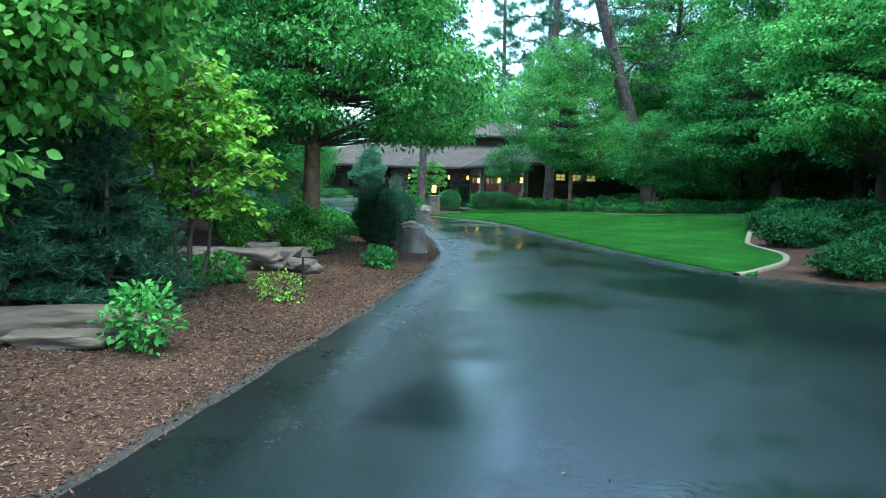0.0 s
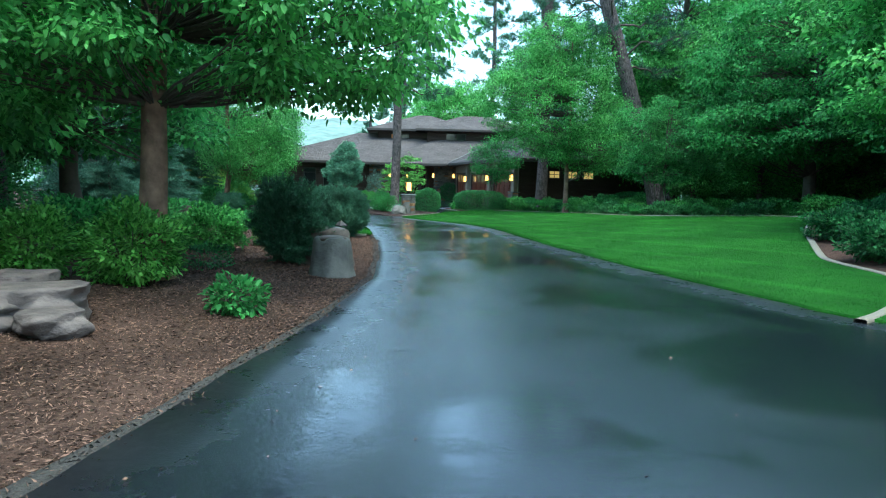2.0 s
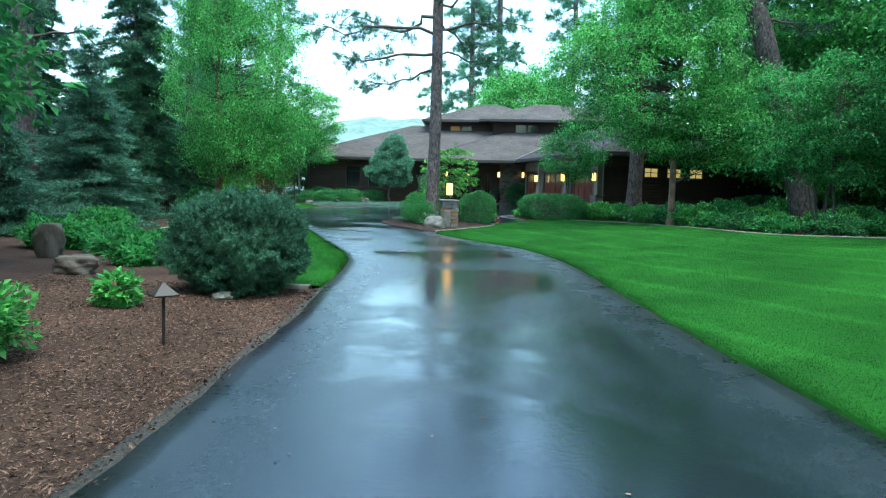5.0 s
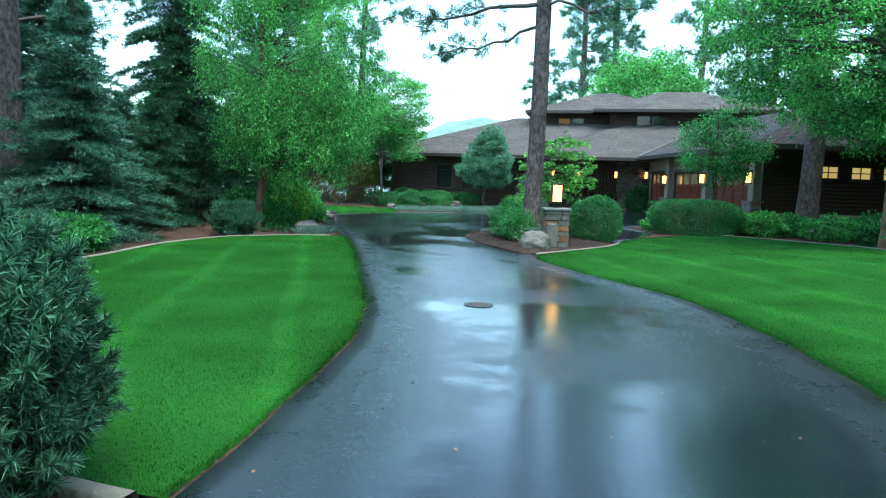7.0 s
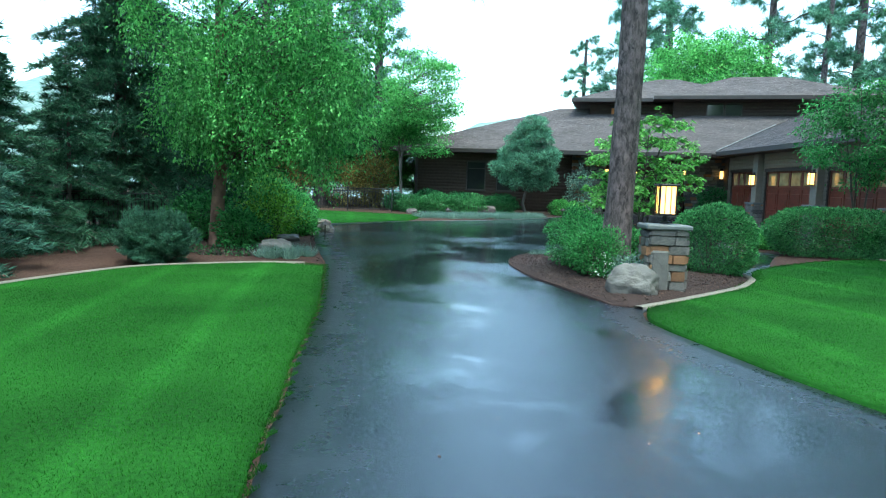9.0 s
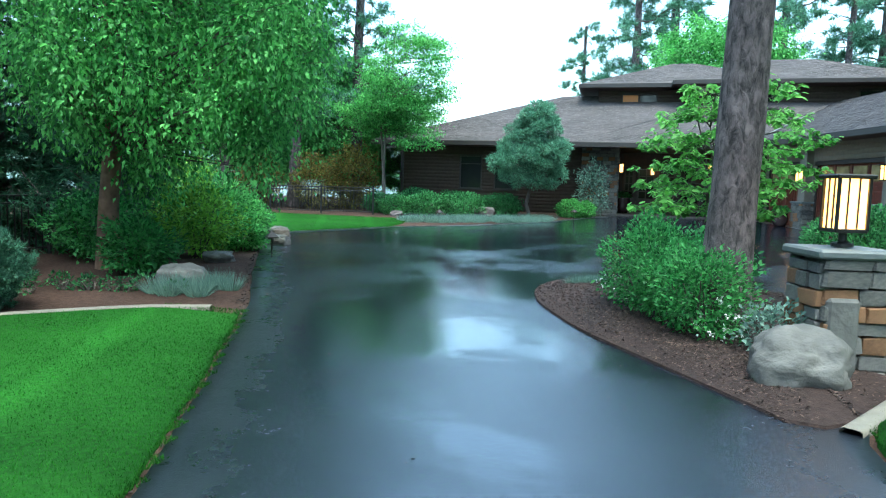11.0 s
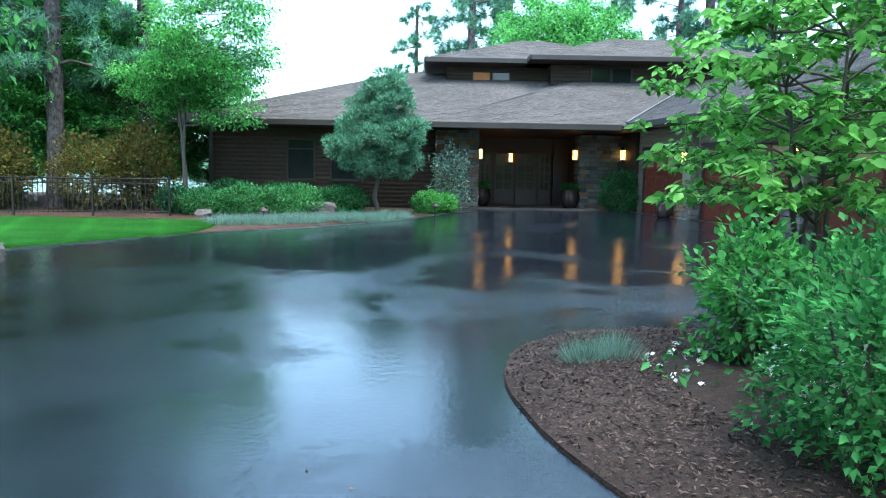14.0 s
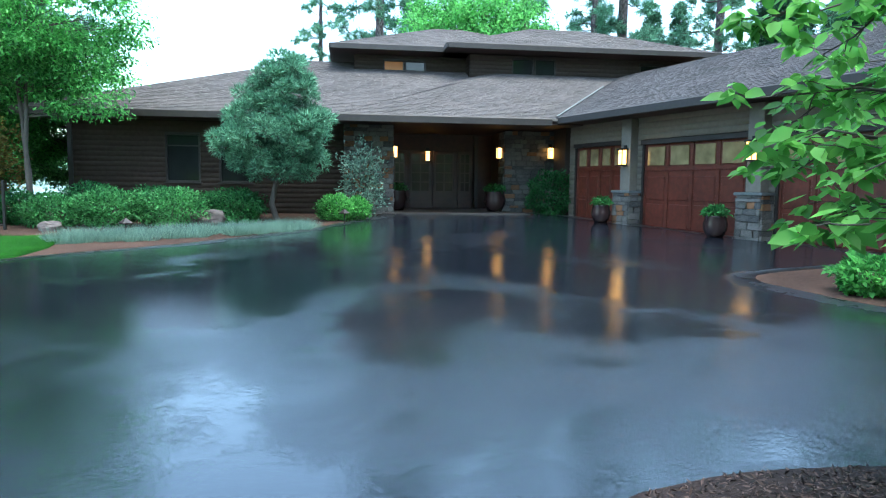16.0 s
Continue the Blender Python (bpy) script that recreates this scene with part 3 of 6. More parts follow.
def siding_wall(name, length, z0, z1, m, openings=(), board=0.17, thick=0.2, parent=house, material=None):
    """A wall of lapped boards on a core, along local x, facing local -y; openings (x0, x1, z0, z1) go through."""
    bm = bmesh.new()
    cuts = sorted({0.0, length, *[o[0] for o in openings], *[o[1] for o in openings]})
    for x0, x1 in zip(cuts, cuts[1:]):
        gaps = sorted((o[2], o[3]) for o in openings if o[0] <= x0 + 1e-6 and o[1] >= x1 - 1e-6)
        z = z0
        for g0, g1 in gaps + [(z1, z1)]:
            if g0 > z + 1e-4:
                box(x0, 0, z, x1, thick, g0, 0, bm)
            z = g1
    wall = part(name, bm, M_TRIM, parent, m=m)
    z = z0
    while z < z1 - 0.02:
        h = min(board, z1 - z)
        spans = [(0.0, length)]
        for o in openings:
            if o[2] < z + h and o[3] > z:
                spans = [s for p in spans for s in ((p[0], min(p[1], o[0] - 0.06)), (max(p[0], o[1] + 0.06), p[1])) if s[1] - s[0] > 0.02]
        for s0, s1 in spans:
            V = [(s0, -0.028, z), (s1, -0.028, z), (s1, -0.008, z + h), (s0, -0.008, z + h), (s0, 0, z), (s1, 0, z)]
            np_part("board", V, [(0, 1, 2, 3), (4, 5, 1, 0)], material or M_SIDING, wall)
        z += board
    return wall

def window(name, x0, x1, z0, z1, m, glass, mullions=(), rails=(), parent=house):
    """A framed window set in an opening along local x."""
    fr = bmesh.new()
    f = 0.06
    for q in ((x0 - f, z0 - f, x1 + f, z0), (x0 - f, z1, x1 + f, z1 + f), (x0 - f, z0, x0, z1), (x1, z0, x1 + f, z1)):
        box(q[0], -0.05, q[1], q[2], 0.1, q[3], 0.008, fr)
    for x in mullions:
        box(x - 0.02, 0.02, z0, x + 0.02, 0.08, z1, 0, fr)
    for z in rails:
        box(x0, 0.02, z - 0.02, x1, 0.08, z + 0.02, 0, fr)
    w = part(name, fr, M_TRIM, parent, m=m)
    part("pane", box(x0, 0.045, z0, x1, 0.055, z1), glass, w)
    part("sill", box(x0 - 0.1, -0.09, z0 - f - 0.05, x1 + 0.1, 0.05, z0 - f, 0.008), M_TRIM, w)
    return w

STONES = []
for s in range(6):
    bm = box(-0.5, -0.5, -0.5, 0.5, 0.5, 0.5, 0.06)
    for v in bm.verts:
        v.co += Vector(RNG.uniform(-0.05, 0.05, 3))
    me = bpy.data.meshes.new("stone")
    bm.to_mesh(me); bm.free()
    me.materials.append(M_RUST if s == 5 else M_STONE)
    STONES.append(me)

def stone_face(parent, width, z0, z1, m, rnd, big=0.5, depth=0.16, rust=0.12):
    """Ledge stones laid in courses on a face along local x, facing -y."""
    z = z0
    while z < z1 - 0.03:
        h = min(rnd.uniform(0.09, 0.2), z1 - z)
        x = 0.0
        while x < width - 0.02:
            w = min(rnd.uniform(0.18, big), width - x)
            if width - x - w < 0.1:
                w = width - x
            ob = new("stone", STONES[0 if rnd.random() < 0.2 else rnd.randrange(5) if rnd.random() > rust else 5])
            ob.parent = parent
            ob.matrix_basis = m @ Matrix.LocRotScale((x + w / 2, depth / 2 - rnd.uniform(0, 0.035) - 0.02, z + h / 2), None, (w - 0.012, depth, h - 0.012))
            x += w
        z += h

def stone_column(name, x0, y0, x1, y1, z0, z1, seed, parent=house, m=Matrix(), cap=True, sides="fblr", big=0.45, rust=0.12):
    rnd = random.Random(seed)
    core = part(name, box(x0 + 0.05, y0 + 0.05, z0, x1 - 0.05, y1 - 0.05, z1), M_TRIM, parent, m=m)
    if "f" in sides:
        stone_face(core, x1 - x0, z0, z1, pose(x0, y0, 0), rnd, big, rust=rust)
    if "b" in sides:
        stone_face(core, x1 - x0, z0, z1, pose(x1, y1, 0, 0, 0, 180), rnd, big, rust=rust)
    if "r" in sides:
        stone_face(core, y1 - y0, z0, z1, pose(x1, y0, 0, 0, 0, 90), rnd, big, rust=rust)
    if "l" in sides:
        stone_face(core, y1 - y0, z0, z1, pose(x0, y1, 0, 0, 0, -90), rnd, big, rust=rust)
    if cap:
        part("cap_slab", box(x0 - 0.06, y0 - 0.06, z1, x1 + 0.06, y1 + 0.06, z1 + 0.08, 0.015), M_CAP, core)
    return core

# left wing: front wall with two windows, side wall
WIN = [(3.1, 4.12, 1.2, 2.72), (4.85, 5.85, 1.2, 2.72)]
siding_wall("wall_front", 9.0, -0.4, 3.3, pose(0, 0, 0), WIN)
for x0, x1, z0, z1 in WIN:
    window("window", x0, x1, z0, z1, pose(0, 0, 0), M_WINDOW, rails=(z1 - 0.35,))
siding_wall("wall_side", 14.0, -0.4, 3.3, pose(0, 14, 0, 0, 0, -90))
for x0, x1, z0, z1 in WIN:
    part("blind", box(x0 + 0.02, 0.12, z0, x1 - 0.02, 0.14, z1), M_PALE, house)
# corner boards
part("corner_board", box(-0.04, -0.05, -0.3, 0.12, 0.0, 3.3, 0.01), M_TRIM, house)

# entry: stone piers either side, recessed wooden doors with sidelights, porch slab
stone_column("stone_pier", 9.0, -0.25, 10.7, 1.9, -0.1, 3.2, 3, cap=False, sides="fr")
stone_column("stone_pier", 15.0, 1.1, 17.4, 2.0, -0.1, 3.2, 4, cap=False, sides="fl")
# The back wall takes the doors' shade-darkened wood colour.
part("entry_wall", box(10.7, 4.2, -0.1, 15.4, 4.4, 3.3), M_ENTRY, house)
part("entry_side_wall", box(15.15, 2.0, -0.1, 15.35, 4.2, 3.3), M_SIDING, house)
part("entry_side_wall", box(10.5, 1.9, -0.1, 10.7, 4.2, 3.3), M_SIDING, house)
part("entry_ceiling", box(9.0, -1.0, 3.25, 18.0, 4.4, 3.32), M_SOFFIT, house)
part("porch_slab", box(10.3, -0.6, -0.1, 15.6, 4.2, 0.17, 0.02), M_PORCH, house)

def entry_door(x, w):
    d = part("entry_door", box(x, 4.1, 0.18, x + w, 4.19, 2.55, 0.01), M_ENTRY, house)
    for r in range(4):
        for c in range(2):
            part("glass_pane", box(x + 0.12 + c * (w - 0.2) / 2, 4.085, 0.9 + r * 0.39, x + 0.12 + c * (w - 0.2) / 2 + (w - 0.32) / 2, 4.105, 1.24 + r * 0.39), M_DOORGLASS, d)
    part("door_handle", box(x + w - 0.1, 4.03, 1.1, x + w - 0.06, 4.1, 1.4, 0.01), M_BRONZE, d)

for x, w in ((10.95, 0.6), (11.65, 0.95), (12.65, 0.95), (13.7, 0.6)):
    entry_door(x, w)
for x in (10.75, 14.35):
    part("porch_post", box(x, 3.9, 0.17, x + 0.16, 4.1, 3.2, 0.01), M_TRIM, house)

part("link_wall", box(16.9, -0.35, -0.3, 17.45, 4.4, 3.3), M_SIDING, house)
# lower roofs: main hip with its eave, entry roof projecting a little before it
P = 0.375
E0, EZ = -1.2, 3.42
TOP = 8.6
hplane("main", [(-1.2, E0, EZ), (17.5, E0, EZ), (17.5, E0 + TOP, EZ + P * TOP), (-1.2 + TOP, E0 + TOP, EZ + P * TOP)])
hplane("side", [(-1.2, 16, EZ), (-1.2, E0, EZ), (-1.2 + TOP, E0 + TOP, EZ + P * TOP), (-1.2 + TOP, 16 - 6, EZ + P * TOP)])
EN = E0 - 0.7
hplane("entry", [(8.7, EN, EZ - 0.06), (20.5, EN, EZ - 0.06), (24.0, EN + 7.3, EZ - 0.06 + P * 7.3), (16.0, EN + 7.3, EZ - 0.06 + P * 7.3)])
hplane("entry_hip", [(8.7, EN + 0.9, EZ - 0.06), (8.7, EN, EZ - 0.06), (16.0, EN + 7.3, EZ - 0.06 + P * 7.3), (15.3, EN + 7.5, EZ - 0.06 + P * 7.3)])
fascia((-1.2, E0, EZ - 0.02), (8.75, E0, EZ - 0.02))
fascia((8.68, EN, EZ - 0.08), (15.9, EN, EZ - 0.08))
fascia((-1.2, 16, EZ - 0.02), (-1.2, E0, EZ - 0.02))
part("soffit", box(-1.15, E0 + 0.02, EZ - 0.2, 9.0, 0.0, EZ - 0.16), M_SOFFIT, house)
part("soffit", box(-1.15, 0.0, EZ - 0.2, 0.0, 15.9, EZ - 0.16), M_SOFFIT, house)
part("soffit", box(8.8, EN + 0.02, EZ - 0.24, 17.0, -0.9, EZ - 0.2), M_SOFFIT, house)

# upper storey
UZ0, UZ1 = 4.6, 6.75
UW1 = [(1.3, 2.1, 6.0, 6.5), (2.25, 3.05, 6.0, 6.5)]
siding_wall("upper_wall", 6.0, UZ0, UZ1, pose(9.4, 6.0, 0), UW1)
UW2 = [(1.9, 2.75, 5.95, 6.6), (2.9, 3.75, 5.95, 6.6), (7.7, 8.7, 5.9, 6.5)]
siding_wall("upper_wall", 10.0, UZ0, UZ1, pose(14.3, 5.0, 0), UW2)
siding_wall("upper_side_wall", 6.0, UZ0, UZ1, pose(9.4, 12.0, 0, 0, 0, -90))
siding_wall("upper_side_wall", 6.0, UZ0, UZ1, pose(24.3, 5.0, 0, 0, 0, 90))
siding_wall("upper_side_wall", 1.0, UZ0, UZ1, pose(14.3, 6.0, 0, 0, 0, -90))
for i, (x0, x1, z0, z1) in enumerate(UW1):
    window("upper_window", x0, x1, z0, z1, pose(9.4, 6.0, 0), M_GLOWUP if i == 0 else M_WINDOW)
for x0, x1, z0, z1 in UW2:
    window("upper_window", x0, x1, z0, z1, pose(14.3, 5.0, 0), M_WINDOW)

def hip(x0, y0, x1, y1, z, p, run):
    """A hip roof of four slopes over a rectangle, cut off at the ridge."""
    t = z + p * run
    a, b, c, d = (x0, y0, z), (x1, y0, z), (x1, y1, z), (x0, y1, z)
    e, f, g, h = (x0 + run, y0 + run, t), (x1 - run, y0 + run, t), (x1 - run, y1 - run, t), (x0 + run, y1 - run, t)
    hplane("s", [a, b, f, e]); hplane("s", [d, a, e, h]); hplane("s", [b, c, g, f]); hplane("s", [c, d, h, g])
    fascia(a, b); fascia(d, a); fascia(b, c)
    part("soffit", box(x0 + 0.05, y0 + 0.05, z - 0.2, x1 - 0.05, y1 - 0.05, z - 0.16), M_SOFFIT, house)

hip(8.4, 4.9, 19.6, 15.0, 6.95, 0.38, 5.0)
hip(13.2, 3.9, 25.4, 13.5, 6.95, 0.38, 4.75)

# garage wing, turned from the main front
GM = pose(0, 0, 0, 0, 0, -2) @ Matrix.Translation((2.5 - HX, 66.0 - HY, 0)) @ pose(0, 0, 0, 0, 0, -70.5)
DOORS = [(0.35, 2.8, -0.1, 2.45), (3.7, 7.4, -0.15, 2.4), (8.35, 11.85, -0.25, 2.35)]
siding_wall("garage_wall", 12.7, -0.5, 3.25, GM, DOORS, parent=house, material=M_PALE)

def garage_door(x0, x1, z0, z1, panes):
    d = part("garage_door", box(x0, 0.08, z0, x1, 0.14, z1), M_DOOR, house, m=GM)
    part("frame", box(x0 - 0.12, -0.05, z1, x1 + 0.12, 0.1, z1 + 0.14, 0.01), M_TRIM, d)
    w = (x1 - x0) / panes
    for k in range(panes):
        part("glass_pane", box(x0 + k * w + 0.12, 0.05, z1 - 0.62, x0 + (k + 1) * w - 0.12, 0.085, z1 - 0.08), M_GARGLASS, d)
        part("upright_board", box(x0 + k * w - 0.05, 0.05, z0, x0 + k * w + 0.05, 0.09, z1, 0.008), M_DOOR, d)
        for r in range(2):
            part("raised_panel", box(x0 + k * w + 0.1, 0.055, z0 + 0.1 + r * 0.8, x0 + (k + 1) * w - 0.1, 0.09, z0 + 0.8 + r * 0.8, 0.02), M_DOOR, d)
    part("cross_rail", box(x0, 0.045, z1 - 0.78, x1, 0.09, z1 - 0.66, 0.008), M_DOOR, d)
    part("threshold", box(x0 - 0.05, -0.06, z0 - 0.1, x1 + 0.05, 0.1, z0 + 0.02, 0.008), M_KERB, d)

M_GARGLASS = mat("amber_glass", (0.16, 0.12, 0.06), 0.12, 0.35, 3, second=(0.3, 0.24, 0.12))
for dd in DOORS:
    garage_door(*dd, 4)
for i, s in enumerate((3.22, 7.88, 12.3)):
    stone_column("stone_pilaster", s - 0.36, -0.42, s + 0.36, 0.05, -0.45, 0.95, 20 + i, m=GM, sides="flr", big=0.4)
    part("pilaster", box(s - 0.22, -0.3, 1.03, s + 0.22, 0.0, 3.2, 0.015), M_PALE, house, m=GM)
# end wall with three small lit windows over a stone foot
GE = GM @ pose(12.7, 0, 0, 0, 0, 90)
EW = [(2.5, 3.34, 2.12, 2.6), (3.95, 4.83, 2.12, 2.6), (5.4, 6.24, 2.12, 2.6)]
siding_wall("garage_end_wall", 12.0, -0.5, 3.25, GE, EW)
for x0, x1, z0, z1 in EW:
    window("garage_window", x0, x1, z0, z1, GE, M_GLOWLOW, mullions=((x0 + x1) / 2,), rails=((z0 + z1) / 2,))
part("stone_foot", box(0.1, -0.15, -0.5, 12, 0.0, 0.55, 0.03), M_STONE, house, m=GE)
# garage roof: front slope, end slope
ge, gr, gz, gp = -0.95, 6.0, 3.42, 0.38
def gpt(s, v, z):
    return tuple(GM @ Vector((s, v, z)))
hplane("g", [gpt(-1.2, ge, gz), gpt(13.7, ge, gz), gpt(13.7 - 7, ge + 7, gz + gp * 7), gpt(-6, ge + 7, gz + gp * 7)])
hplane("g", [gpt(13.7, ge, gz), gpt(13.7, ge + 14, gz), gpt(13.7 - 7, ge + 7.2, gz + gp * 7), gpt(13.7 - 7, ge + 7, gz + gp * 7)])
fascia(gpt(-1.0, ge, gz - 0.02), gpt(13.7, ge, gz - 0.02))
fascia(gpt(13.7, ge, gz - 0.02), gpt(13.7, ge + 14, gz - 0.02))
part("soffit", box(-1.0, ge + 0.02, gz - 0.2, 13.6, 0.0, gz - 0.16), M_SOFFIT, house, m=GM)
part("soffit", box(12.72, 0, gz - 0.2, 13.6, 12, gz - 0.16), M_SOFFIT, house, m=GM)
# pale metal valley between the entry roof and the garage roof
def valley(z):
    v = EN + (z - EZ + 0.06) / P
    q = GM.inverted()
    u = (ge + (z - gz) / gp - q[1][3] - q[1][1] * v - q[1][2] * z) / q[1][0]
    return (u, v, z + 0.05)
V, F = tubes([([valley(3.42), valley(4.2), valley(5.2)], [0.035] * 3)], 6)
np_part("valley_flashing", V, F, M_CAP, house, label="pale metal roof valley")
# back walls that close the house
part("back_wall", box(0, 14, -0.4, 26, 14.2, 3.3), M_SIDING, house)

# ---- wall lanterns ----
def wall_lantern(x, y, z, yaw, h=0.42):
    t = thing("wall_lantern", pose(x, y, z, 0, 0, yaw), "lit amber-glass craftsman wall lantern in a dark iron frame", "lantern", "wall lanterns of the house")
    part("glass", box(-0.085, -0.2, -h / 2, 0.085, -0.03, h / 2 - 0.03), M_GLOW, t)
    part("roof", box(-0.13, -0.25, h / 2 - 0.03, 0.13, 0.02, h / 2 + 0.02, 0.01), M_METAL, t)
    part("base", box(-0.1, -0.215, -h / 2 - 0.04, 0.1, -0.015, -h / 2, 0.008), M_METAL, t)
    part("back_plate", box(-0.07, -0.03, -h / 2 - 0.05, 0.07, 0.0, h / 2 + 0.12, 0.006), M_METAL, t)
    for px, py in ((-0.09, -0.205), (0.09, -0.205), (-0.09, -0.03), (0.09, -0.03)):
        part("bar", box(px - 0.01, py - 0.01, -h / 2, px + 0.01, py + 0.01, h / 2), M_METAL, t)
    part("cross_bar", box(-0.09, -0.212, h / 4 - 0.01, 0.09, -0.2, h / 4 + 0.01), M_METAL, t)
    return t

HM = house.matrix_basis
def on_house(u, v, w):
    return HM @ Vector((u, v, w))
# The one at u 12.4 stands in for a glow in the doors.
for u, v, w, yaw in ((10.72, 0.9, 2.35, 92), (12.4, 4.1, 2.35, 2), (15.0, 1.55, 2.4, -88), (16.75, 1.08, 2.4, 2)):
    p = on_house(u, v, w)
    wall_lantern(p.x, p.y, p.z, yaw)
for s in (3.22, 7.88, 12.3):
    p = HM @ GM @ Vector((s, -0.3, 2.05))
    wall_lantern(p.x, p.y, p.z, -70.5, 0.46)

# ---- stone lamp pillar by the lawn ----
px, py = -0.66, 41.0
pz = ground(px, py) + 0.1
pillar = thing("lamp_pillar", pose(px, py, pz, 0, 0, 14), "square ledge-stone pillar with slate cap beside the drive", "pillar")
stone_column("stone_body", -0.29, -0.29, 0.29, 0.29, -0.15, 0.95, 9, parent=pillar, cap=False, big=0.4, rust=0.35)
part("slab_stone", box(-0.26, -0.36, -0.1, 0.02, -0.26, 0.62, 0.03), M_ROCK, pillar, "tall pale upright stone slab")
part("slate_cap", box(-0.36, -0.36, 0.95, 0.36, 0.36, 1.03, 0.02), M_CAP, pillar)
lan = thing("pillar_lantern", pose(px, py, pz + 1.04, 0, 0, 14), "tall lit amber-glass lantern on the stone pillar", "lantern")
part("foot", lathe([(0.09, 0), (0.09, 0.03), (0.035, 0.05), (0.035, 0.12), (0.08, 0.14)], 12), M_METAL, lan)
part("glass", box(-0.12, -0.12, 0.16, 0.12, 0.12, 0.6), M_GLOW, lan)
part("roof", box(-0.17, -0.17, 0.6, 0.17, 0.17, 0.64, 0.012), M_METAL, lan)
part("base_plate", box(-0.14, -0.14, 0.13, 0.14, 0.14, 0.165, 0.008), M_METAL, lan)
for q in ((-1, -1), (1, -1), (1, 1), (-1, 1)):
    part("corner_bar", box(q[0] * 0.13 - 0.012, q[1] * 0.13 - 0.012, 0.15, q[0] * 0.13 + 0.012, q[1] * 0.13 + 0.012, 0.62), M_METAL, lan)
for q in (-1, 1):
    part("mullion", box(q * 0.045 - 0.006, -0.132, 0.16, q * 0.045 + 0.006, -0.12, 0.6), M_METAL, lan)
    part("mullion", box(0.12, q * 0.045 - 0.006, 0.16, 0.132, q * 0.045 + 0.006, 0.6), M_METAL, lan)
    part("mullion", box(-0.132, q * 0.045 - 0.006, 0.16, -0.12, q * 0.045 + 0.006, 0.6), M_METAL, lan)

# ---- path lights ----
def path_light(x, y, h=0.5):
    t = thing("path_light", pose(x, y, ground(x, y) - 0.03), "low bronze path light with a pyramid shade in the mulch", "path light", "path lights")
    part("stake", lathe([(0.016, -0.1), (0.016, h - 0.08), (0.03, h - 0.07), (0.03, h - 0.04)], 10), M_BRONZE, t)
    sh = lathe([(0.155, h - 0.06), (0.16, h - 0.045), (0.05, h + 0.035), (0.02, h + 0.06), (0.012, h + 0.075)], 4)
    part("shade", sh, M_BRONZE, t)
for x, y, h in ((-2.08, 9.85, 0.5), (-1.4, 21.6, 0.56), (-9.4, 45.9, 0.5), (-5.2, 62.3, 0.4), (-9.9, 58.6, 0.4), (7.2, 47.4, 0.4), (-1.2, 44.9, 0.4)):
    path_light(x, y, h)

# ---- drain in the drive ----
dr = thing("drain_cover", pose(-0.79, 32.0, ground(-0.79, 32.0) + 0.012), "round iron drain grate set in wet asphalt", "drain")
part("rim", lathe([(0.21, 0.0), (0.21, 0.008), (0.18, 0.009), (0.18, 0.0)], 28), M_METAL, dr)
for k in range(7):
    y = -0.15 + k * 0.05
    w = math.sqrt(0.18 ** 2 - y * y)
    part("bar", box(-w, y - 0.013, 0.002, w, y + 0.013, 0.011, 0.003), M_BRONZE, dr)

# ---- iron fence ----
def fence(a, b, h, label):
    a, b = np.array(a, float), np.array(b, float)
    n = int(np.linalg.norm(b - a) / 1.9)
    t = thing("iron_fence", pose(0, 0, 0), label, "fence")
    for k in range(n + 1):
        p = a + (b - a) * k / n
        z = ground(*p)
        part("post", box(p[0] - 0.03, p[1] - 0.03, z - 0.1, p[0] + 0.03, p[1] + 0.03, z + h + 0.06, 0.006), M_METAL, t)
        if k == n:
            break
        q = a + (b - a) * (k + 1) / n
        zq = ground(*q)
        for r in (0.12, h - 0.16, h - 0.02):
            V, F = tubes([([(p[0], p[1], z + r), (q[0], q[1], zq + r)], [0.02, 0.02])], 4)
            np_part("rail", V, F, M_METAL, t)
        for c in range(1, 16):
            s = p + (q - p) * c / 16
            zs = z + (zq - z) * c / 16
            part("picket", box(s[0] - 0.009, s[1] - 0.009, zs + 0.06, s[0] + 0.009, s[1] + 0.009, zs + h - 0.02), M_METAL, t)
fence((-24.5, 58.4), (-13.4, 60.4), 1.15, "black iron picket fence across the small lawn")
fence((-16.5, 33.0), (-13.5, 44.5), 1.15, "black iron picket fence under the conifers")

# ---- rocks and boulders ----
def rock(name, x, y, sx, sy, sz, yaw, material, label, seed, flat=0.0, sink=0.15):
    bm = bmesh.new()
    bmesh.ops.create_icosphere(bm, subdivisions=4, radius=0.5)
    off = Vector((seed * 3.1, seed * 1.7, 0))
    for v in bm.verts:
        c = v.co.copy()
        d = c.normalized()
        k = 1 + 0.35 * noise.noise(d * 1.3 + off) + 0.14 * noise.noise(d * 3.7 + off) + 0.05 * noise.noise(d * 9 + off)
        m = max(abs(d.x), abs(d.y), abs(d.z))
        v.co = d * 0.5 * k * (0.62 + 0.38 / m * 0.75)
        if flat:
            v.co.z = min(v.co.z, 0.5 - flat + 0.03 * noise.noise(d * 5 + off))
    t = part(name, bm, material, None, "", pose(x, y, ground(x, y) - 0.03 + sz * (0.5 - sink), 0, 0, yaw) @ Matrix.Diagonal((sx, sy, sz, 1)), smooth=True)
    return tagged(t, label, "rock", "garden rocks")
rock("boulder", -1.08, 40.25, 0.85, 0.65, 0.68, 10, M_ROCK, "rounded grey boulder at foot of pine", 3)
